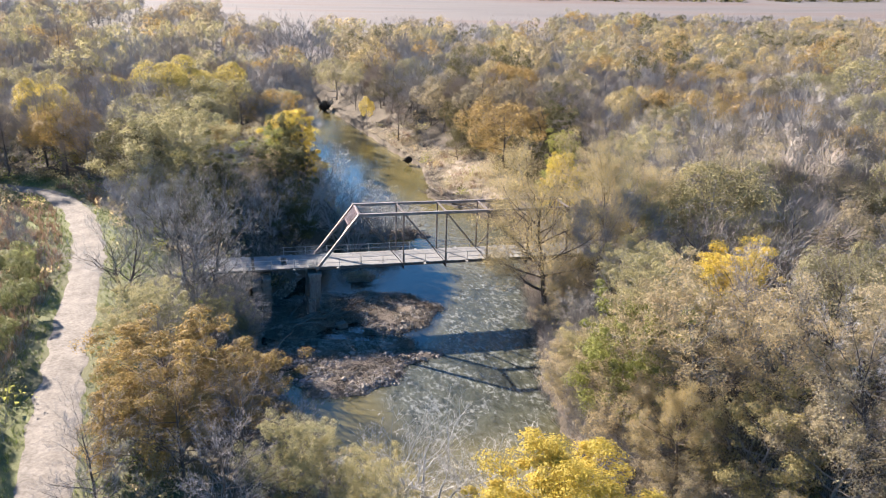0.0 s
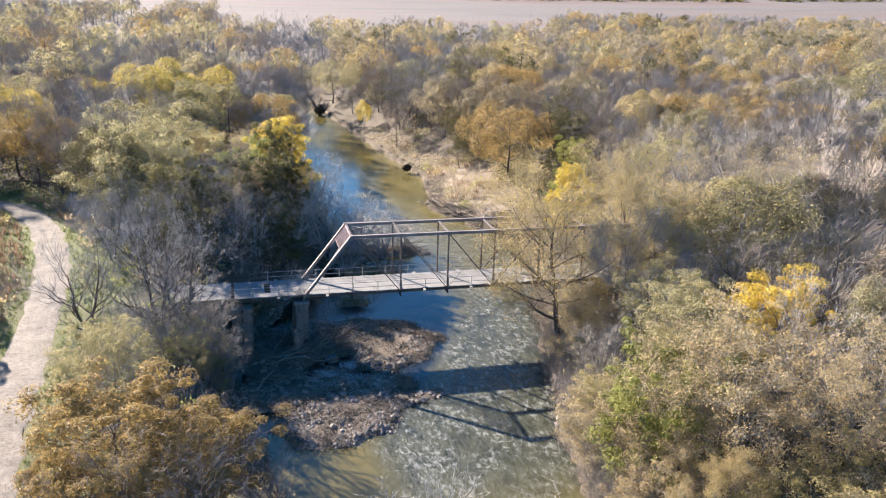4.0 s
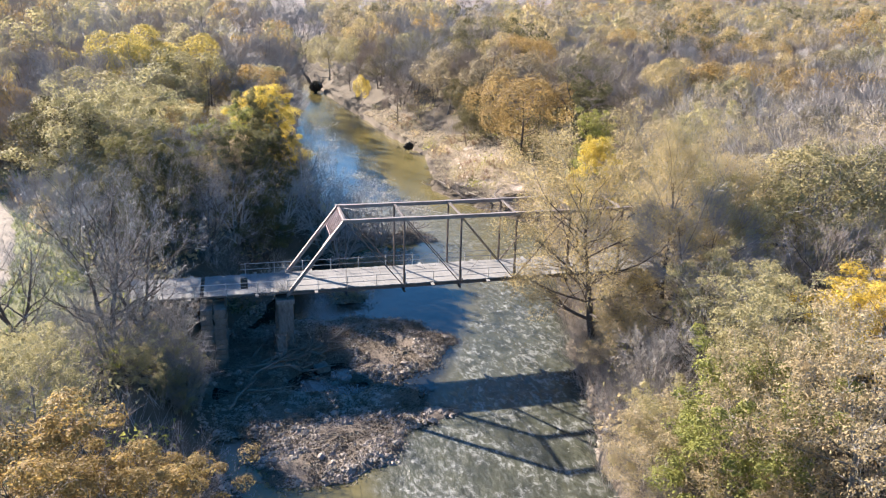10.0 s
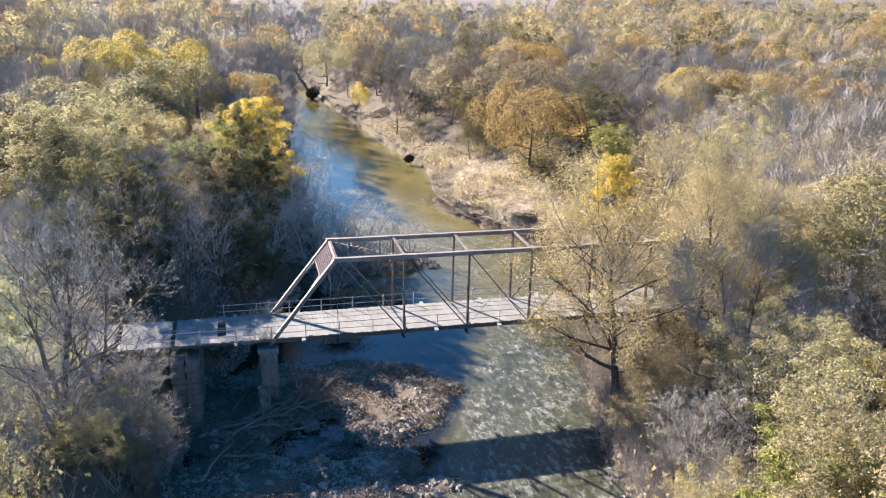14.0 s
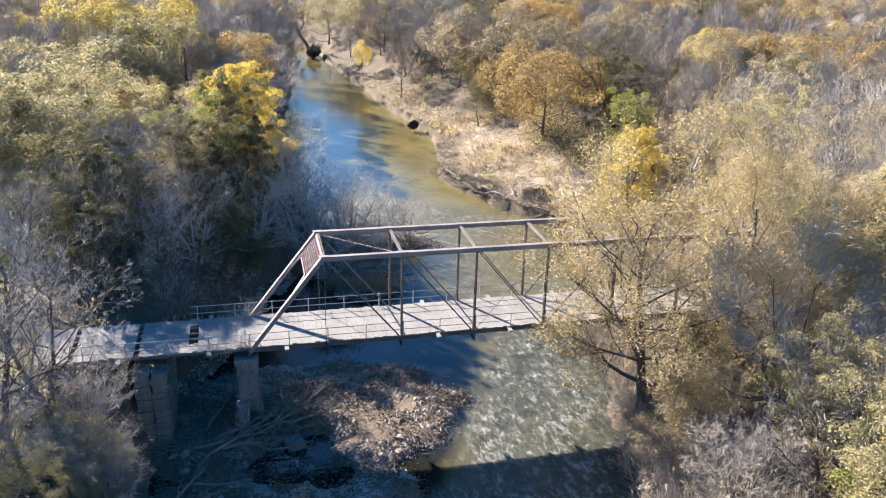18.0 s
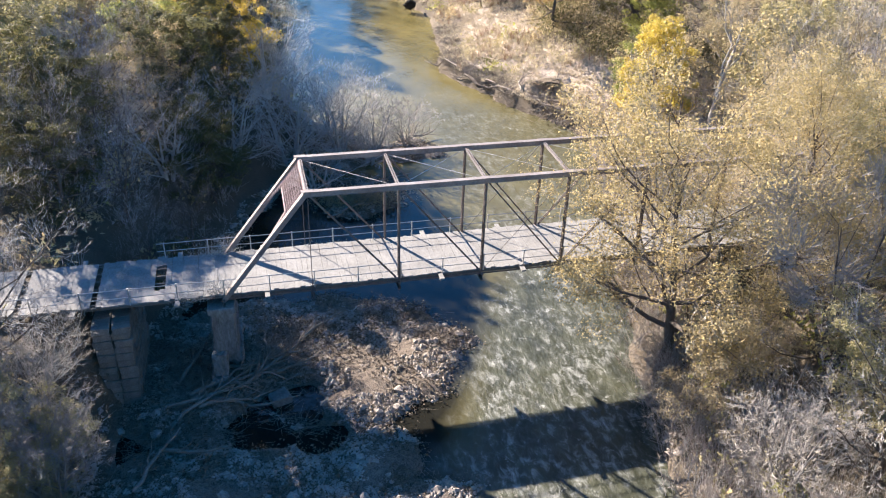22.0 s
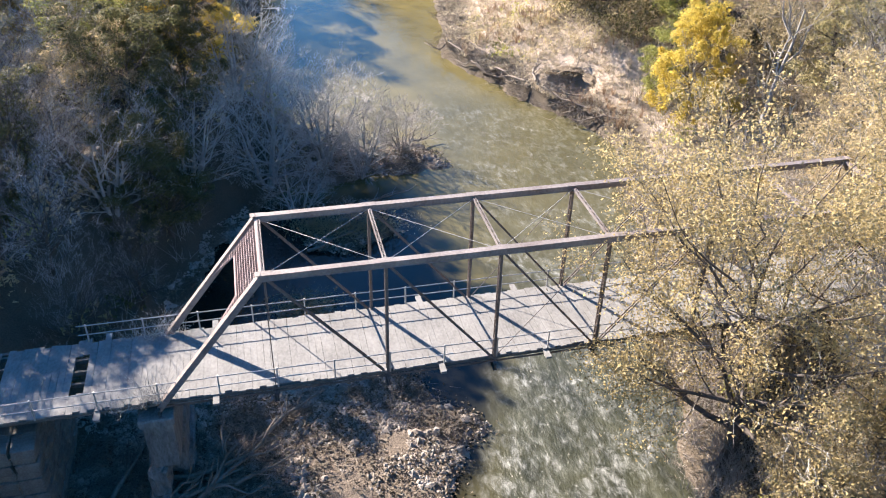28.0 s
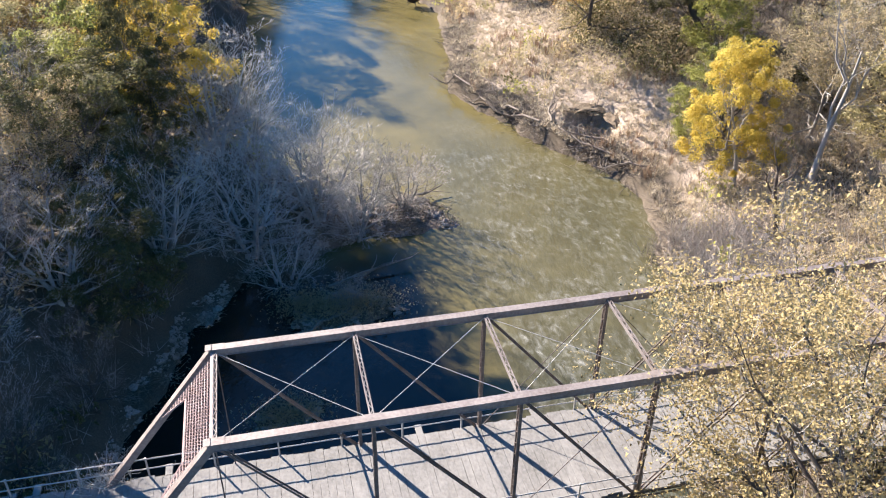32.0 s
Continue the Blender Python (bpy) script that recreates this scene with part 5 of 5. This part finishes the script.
def woody(x, y):
    dl, dr = shores(x, y)
    return ((dl > 1.2) | (dr > 1.0)) & (road_gap(x, y) > 3.2) & ~((x > -36) & (x < -9) & (np.abs(y - 2.2) < 2.6))


p = scatter(32000, sandy, 14, 48, 10, 120)
tagged(new("dry_grass", mesh_of("dry_grass", *tufts(p, 8, 0.38, 0.45, 0.03), GRASS_TAN)), "pale dry grass on the sunlit bank", "grass", kind="stuff")
p = scatter(1500, lambda x, y: sandy(x, y) & (wobble(x, y, 0.22, 14) > 0.15) & (shores(x, y)[1] > 3), 17, 46, 16, 100)
k = np.repeat(np.arange(len(p)), 42)
c = p[k] + rng.normal(size=(len(k), 3)) * np.array([0.55, 0.55, 0.35]) + np.array([0, 0, 0.55])
tagged(new("bank_shrubs", mesh_of("bank_shrubs", *leaves(c, 0.11, rng), LEAF["olive"])), "low dull olive shrubs on the sandy bank", "shrubs", kind="stuff")
p = scatter(2200, lambda x, y: sandy(x, y) & (wobble(x, y, 0.25, 9) > 0.1), 17, 46, 30, 110)
tagged(new("dry_weeds", mesh_of("dry_weeds", *tufts(p, 10, 1.1, 0.5, 0.03), WEED_RED)), "reddish dry weeds on the bank", "weeds", kind="stuff")
p = scatter(14000, lambda x, y: (road_gap(x, y) > 1.8) & (road_gap(x, y) < 7) & (x < -18), -60, -16, -60, 52)
tagged(new("grass", mesh_of("grass", *tufts(p, 9, 0.36, 0.3, 0.018), GRASS_GREEN)), "green verge grass beside the dirt track", "grass", kind="stuff")
p = scatter(6500, lambda x, y: (x < -36) & (road_gap(x, y) > 2.6), -80, -35, -50, 44)
tagged(new("dry_weeds", mesh_of("dry_weeds", *tufts(p, 9, 1.0, 0.6, 0.04), WEED_RED)), "reddish brown weeds in the open patch", "weeds", kind="stuff")

# brush: fans of bare stems
p = np.concatenate([scatter(4200, lambda x, y: woody(x, y) & ~(sandy(x, y) & (rng.uniform(0, 1, len(x)) < 0.85)), -40, 60, -55, 110), scatter(6000, lambda x, y: (shores(x, y)[1] > 0.1) & (shores(x, y)[1] < 6) & (y < 24) & ~((np.abs(y - 2.2) < 3.2) & (x > 27)), 8, 32, -50, 24), scatter(700, lambda x, y: shores(x, y)[1] > 4, 24, 50, 9, 36)])
k = np.repeat(np.arange(len(p)), 14)
a, e = rng.uniform(0, 6.28, len(k)), rng.uniform(0.1, 1.1, len(k))
d = np.stack([np.cos(a) * np.sin(e), np.sin(a) * np.sin(e), np.cos(e)], -1)
r0 = p[k] + rng.normal(size=(len(k), 3)) * np.array([0.35, 0.35, 0])
ln = rng.uniform(0.7, 2.6, len(k))
q = len(k) // 2
for part_k, mat in ((slice(0, None, 2), TWIG_PALE), (slice(1, None, 2), TWIG_BROWN)):
    geo = cones(r0[part_k], r0[part_k] + d[part_k] * ln[part_k][:, None], np.full(len(ln[part_k]), 0.016))
    tagged(new("brush", mesh_of("brush", *geo, mat)), "tangled leafless brush on the banks", "brush", kind="stuff")

# a dry bush on the little bar upstream
for at0, wide, n in (((1.4, 21.6, 0.85), (1.6, 0.75, 0.32), 4500), ((-2.9, 13.2, 0.75), (1.1, 0.6, 0.25), 2200), ((-1.4, 22.4, 0.7), (0.9, 0.7, 0.22), 1400)):
    c = rng.normal(size=(n, 3)) * np.array(wide) + np.array(at0)
    tagged(new("dry_bush", mesh_of("dry_bush", *leaves(c, 0.09, rng), LEAF["tan"])), "low orange tan bush on the midstream bar", "bush", kind="stuff")

# drifts of fallen leaves, twigs and flood wrack on the bars
p = scatter(26000, lambda x, y: on_bar(x, y) & (wobble(x, y, 0.8, 3) > -0.25), -18, 12, -20, 37)
k = np.repeat(np.arange(len(p)), 7)
c = p[k] + rng.normal(size=(len(k), 3)) * np.array([0.35, 0.35, 0.05]) + np.array([0, 0, 0.05])
tagged(new("leaf_litter", mesh_of("leaf_litter", *leaves(c, 0.10, rng, up=1.5), LITTER)), "fallen brown leaves drifted over the gravel bar", "leaves", kind="stuff")
p = np.concatenate([scatter(2600, lambda x, y: on_bar(x, y) & (wobble(x, y, 0.5, 8) > 0.1), -16, 12, -18, 37), scatter(500, on_bar, -15, -5, -4.5, 3.5), scatter(9000, lambda x, y: (np.abs(shores(x, y)[1] - 1.4) < 1.7) & (wobble(x, y, 0.45, 8) > -0.2), 12, 27, -25, 70)])
k = np.repeat(np.arange(len(p)), 9)
a = rng.uniform(0, 6.28, len(k))
d = np.stack([np.cos(a), np.sin(a), rng.uniform(-0.05, 0.5, len(k))], -1)
r0 = p[k] + rng.normal(size=(len(k), 3)) * np.array([0.4, 0.4, 0.04]) + np.array([0, 0, 0.06])
tagged(new("flood_wrack", mesh_of("flood_wrack", *cones(r0, r0 + d * rng.uniform(0.3, 1.3, len(k))[:, None], np.full(len(k), 0.017)), DRIFT)), "tangled twigs left by floods on the bar", "debris", kind="stuff")

# shrubs: low leafy understorey
for colour, n, seed in (("green", 420, 1), ("olive", 700, 2), ("tan", 800, 3), ("oak", 420, 4)):
    p = scatter(n, lambda x, y: woody(x, y) & (wobble(x, y, 0.17, seed) > -0.25) & ~(sandy(x, y) & (rng.uniform(0, 1, len(x)) < 0.8)), -60, 70, -58, 120)
    k = np.repeat(np.arange(len(p)), 55)
    c = p[k] + rng.normal(size=(len(k), 3)) * np.array([0.75, 0.75, 0.45]) + np.array([0, 0, 0.8])
    tagged(new("shrubs", mesh_of("shrubs", *leaves(c, 0.26, rng), LEAF[colour])), "low leafy shrubs under the trees", "shrubs", kind="stuff")

# darker thicket behind the open bank
p = scatter(5200, lambda x, y: (shores(x, y)[1] > 12.5) & (shores(x, y)[1] < 19), 26, 48, 36, 92)[:620]
for share, colour, label in ((p[::2], "oak", "dark brown green thicket behind the sandy bank"), (p[1::2], "tan", "dry tan thicket behind the sandy bank")):
    k = np.repeat(np.arange(len(share)), 60)
    c = share[k] + rng.normal(size=(len(k), 3)) * np.array([0.7, 0.7, 0.55]) + np.array([0, 0, 1.0])
    tagged(new("thicket", mesh_of("thicket", *leaves(c, 0.16, rng), LEAF[colour])), label, "shrubs", kind="stuff")

# stones on the bars
ico = bmesh.new()
bmesh.ops.create_icosphere(ico, subdivisions=1, radius=1)
IV = np.array([v.co for v in ico.verts])
IF = np.array([[v.index for v in f.verts] for f in ico.faces])
bmesh.ops.subdivide_edges(ico, edges=ico.edges[:], cuts=1, use_grid_fill=True)
ico.free()
OV = np.array([(1, 0, 0), (0, 1, 0), (-1, 0, 0), (0, -1, 0), (0, 0, 1), (0, 0, -1.0)])
OF = np.array([(0, 1, 4), (1, 2, 4), (2, 3, 4), (3, 0, 4), (1, 0, 5), (2, 1, 5), (3, 2, 5), (0, 3, 5)])


p = scatter(90000, lambda x, y: on_bar(x, y) & (wobble(x, y, 0.7, 31) + 0.5 * wobble(x, y, 2.3, 32) > -0.12), -18, 14, -20, 37)[:17000]
n = len(p)
size = rng.uniform(0.06, 0.15, n) * rng.choice([1, 1, 1, 1, 1, 1.9], n)
sc = size[:, None, None] * rng.uniform(0.6, 1.2, (n, 1, 3)) * np.array([1.2, 1, 0.6])
a = rng.uniform(0, 6.28, n)
R = np.stack([np.stack([np.cos(a), -np.sin(a), 0 * a], -1), np.stack([np.sin(a), np.cos(a), 0 * a], -1), np.stack([0 * a, 0 * a, 0 * a + 1], -1)], 1)
V = np.einsum("nij,nkj->nki", R, OV[None] * sc * rng.uniform(0.7, 1.3, (n, len(OV), 1))) + p[:, None]
F = OF[None] + (np.arange(n) * len(OV))[:, None, None]
tagged(new("gravel", mesh_of("gravel", V.reshape(-1, 3), F.reshape(-1, 3), ROCK)), "pale stones and cobbles on the gravel bar", "gravel", kind="stuff")

rock_meshes = []
for s in range(5):
    v = IV * rng.uniform(0.75, 1.2, (len(IV), 1)) * np.array([1.2, 0.95, 0.65])
    rock_meshes.append(mesh_of("rock", v, IF, ROCK))
for x, y, z in scatter(900, on_bar, -16, 6, -17, 25)[:55]:
    ob = tagged(new("rock", rock_meshes[int(rng.integers(0, 5))]), "weathered boulder on the gravel bar", "rock", group="bar boulders")
    s = rng.uniform(0.16, 0.36)
    ob.matrix_world = Matrix.LocRotScale((x, y, z + s * 0.2), Euler((rng.uniform(-0.3, 0.3), rng.uniform(-0.3, 0.3), rng.uniform(0, 6))), (s, s, s))
bm = bmesh.new()
box(bm, -0.55, -0.45, -0.5, 0.55, 0.45, 0.5)
soften(bm, 0.06)
for v in bm.verts:
    v.co += Vector([float(rng.uniform(-0.05, 0.05)) for _ in range(3)])
me = bpy.data.meshes.new("concrete_block")
bm.to_mesh(me)
bm.free()
me.materials.append(CONCRETE)
ob = tagged(new("concrete_block", me), "fallen concrete block lying in the shallows", "block")
ob.matrix_world = pose(-7.1, -1.5, max(float(height(-7.1, -1.5)), -0.3) + 0.3, 6, -8, 18)

# driftwood
for i, (x, y, ln, turn) in enumerate([(-13.0, -3.2, 5.5, 0.5), (-11.5, -2.2, 4.5, 0.2), (-8.5, -0.2, 5.5, 0.75), (-13.5, -4.8, 4.0, -0.3), (-10.0, 1.0, 5.0, 0.1), (-12.6, 0.2, 3.6, 1.1), (-6.0, 2.8, 4.0, 0.6), (20.8, 43.4, 8.2, 2.0), (24.5, 36.2, 5, 2.2), (19.8, 46, 6, 2.2), (26.4, 33.5, 4.5, 2.4), (22.6, 41.5, 4.5, 0.6), (21.8, 43.0, 5, 1.2), (24.8, 38.6, 4.0, 2.6), (17.0, 52.5, 6, 2.1), (-12.0, -1.2, 4.6, 0.35), (-10.8, -1.6, 4.2, -0.15), (-9.4, -0.9, 3.8, 0.9), (-7.8, 0.6, 3.4, 1.5), (-11.0, -0.4, 5.2, 0.0), (-13.2, -1.9, 4.8, 0.1), (-8.9, -1.2, 3.0, 2.2), (-7.2, 0.2, 3.2, 0.3),  (-14.6, -7.5, 4.0, 1.0), (6.5, 33.4, 5.0, 0.5), (2.5, 30.5, 5.0, 0.2), (0.5, 24.5, 6, 0.15), (-2, 20, 4, 0.3)]):
    r = np.random.default_rng(70 + i)
    d = np.array([[math.cos(turn), math.sin(turn), 0.08]])
    p0 = bend(np.array([[x, y, 0.0]]), d, np.array([ln]), r, 7, 0.03, 0.25)
    p0[..., 2] = np.maximum(height(p0[..., 0], p0[..., 1]), -0.05) + 0.16 + np.linspace(0, 0.5, 7)[None]
    r0 = np.linspace(0.13, 0.04, 7)[None]
    s1, d1, l1, q1 = sprout(p0, r0, 6, r, 0.3, 0.95, (30, 60), 0.35, np.array([ln]))
    d1[:, 2] = np.abs(d1[:, 2])
    p1 = bend(s1, d1, l1, r, 4, 0.1, 0.25)
    log = tagged(new("driftwood_log", mesh_of("driftwood_log", *tubes(p0, r0, 7), DRIFT, True)), "bleached branching driftwood log on the bar", "log", group="driftwood")
    for j in range(len(s1)):
        child("branch", mesh_of("branch", *tubes(p1[j:j + 1], (q1[j] * np.linspace(0.6, 0.15, 4))[None], 4), DRIFT, True), log)

# the undercut bank upstream: a lip of turf over a washed-out hollow, with hanging roots
for i, (x, y, z, rx, ry, rz) in enumerate([(25.6, 44.0, 1.6, 1.9, 0.9, 0.25), (26.9, 42.0, 1.7, 0.7, 1.5, 0.25)]):
    bm = bmesh.new()
    bmesh.ops.create_icosphere(bm, subdivisions=3, radius=1)
    r = np.random.default_rng(40 + i)
    for v in bm.verts:
        c = v.co.copy()
        v.co = Vector((c.x * rx, c.y * ry, c.z * rz)) * (1 + 0.22 * math.sin(c.x * 5 + i) * math.cos(c.y * 6 + 2 * i) + float(r.uniform(-0.16, 0.16)))
    me = bpy.data.meshes.new("turf_lip")
    bm.to_mesh(me)
    bm.free()
    me.materials.append(TURF)
    ob = tagged(new("turf_lip", me), "overhanging lip of turf above a washed-out bank", "bank", group="undercut bank")
    ob.location = (x, y, max(z, float(height(x, y)) + 0.1))
p = np.stack([25.6 + rng.normal(0, 0.9, 260), 44.0 + rng.normal(0, 0.4, 260), np.full(260, 1.75)], -1)
tagged(new("dry_grass", mesh_of("dry_grass", *tufts(p, 8, 0.35, 0.5, 0.025), GRASS_TAN)), "dry grass on the turf above the hollow", "grass", kind="stuff")
n = 420
a = rng.uniform(0, 6.28, n)
p = np.stack([24.0 + rng.normal(0, 0.9, n), 40 + rng.normal(0, 2.6, n), rng.uniform(0.5, 1.5, n)], -1)
d = np.stack([-rng.uniform(0.1, 1.0, n), rng.normal(0, 0.7, n), rng.uniform(-0.9, 0.3, n)], -1)
pts = bend(p, unit(d), rng.uniform(0.5, 1.8, n), rng, 5, -0.15, 0.5)
tagged(new("bank_roots", mesh_of("bank_roots", *tubes(pts, rng.uniform(0.012, 0.035, n)[:, None] * np.linspace(1, 0.3, 5)[None], 4), DRIFT)), "tangled bare roots hanging from the undercut bank", "roots", kind="stuff")

# dead vines that climb the portal's foot and the approach
for x, y, z, n, tall in ((-9.9, 0.1, DECK, 110, 1.9), (-11.2, 0.0, DECK - 0.2, 60, 1.2), (-9.6, 4.5, DECK, 90, 1.7), (-10.9, 4.6, DECK - 0.2, 50, 1.2), (-17.6, -0.3, DECK - 0.3, 60, 1.1)):
    p = np.array([x, y, z - 0.05]) + rng.normal(size=(n, 3)) * np.array([0.5, 0.12, 0.0])
    d = unit(rng.normal(size=(n, 3)) * np.array([0.55, 0.45, 0.3]) + np.array([0, 0, 1.0]))
    pts = bend(p, d, rng.uniform(0.4, 1.0, n) * tall, rng, 5, -0.1, 0.4)
    tagged(new("dead_vine", mesh_of("dead_vine", *tubes(pts, np.full((n, 1), 0.009) * np.linspace(1, 0.4, 5)[None], 3), TWIG_PALE)), "leafless vine tangle at the edge of the bridge deck", "vine", kind="stuff")
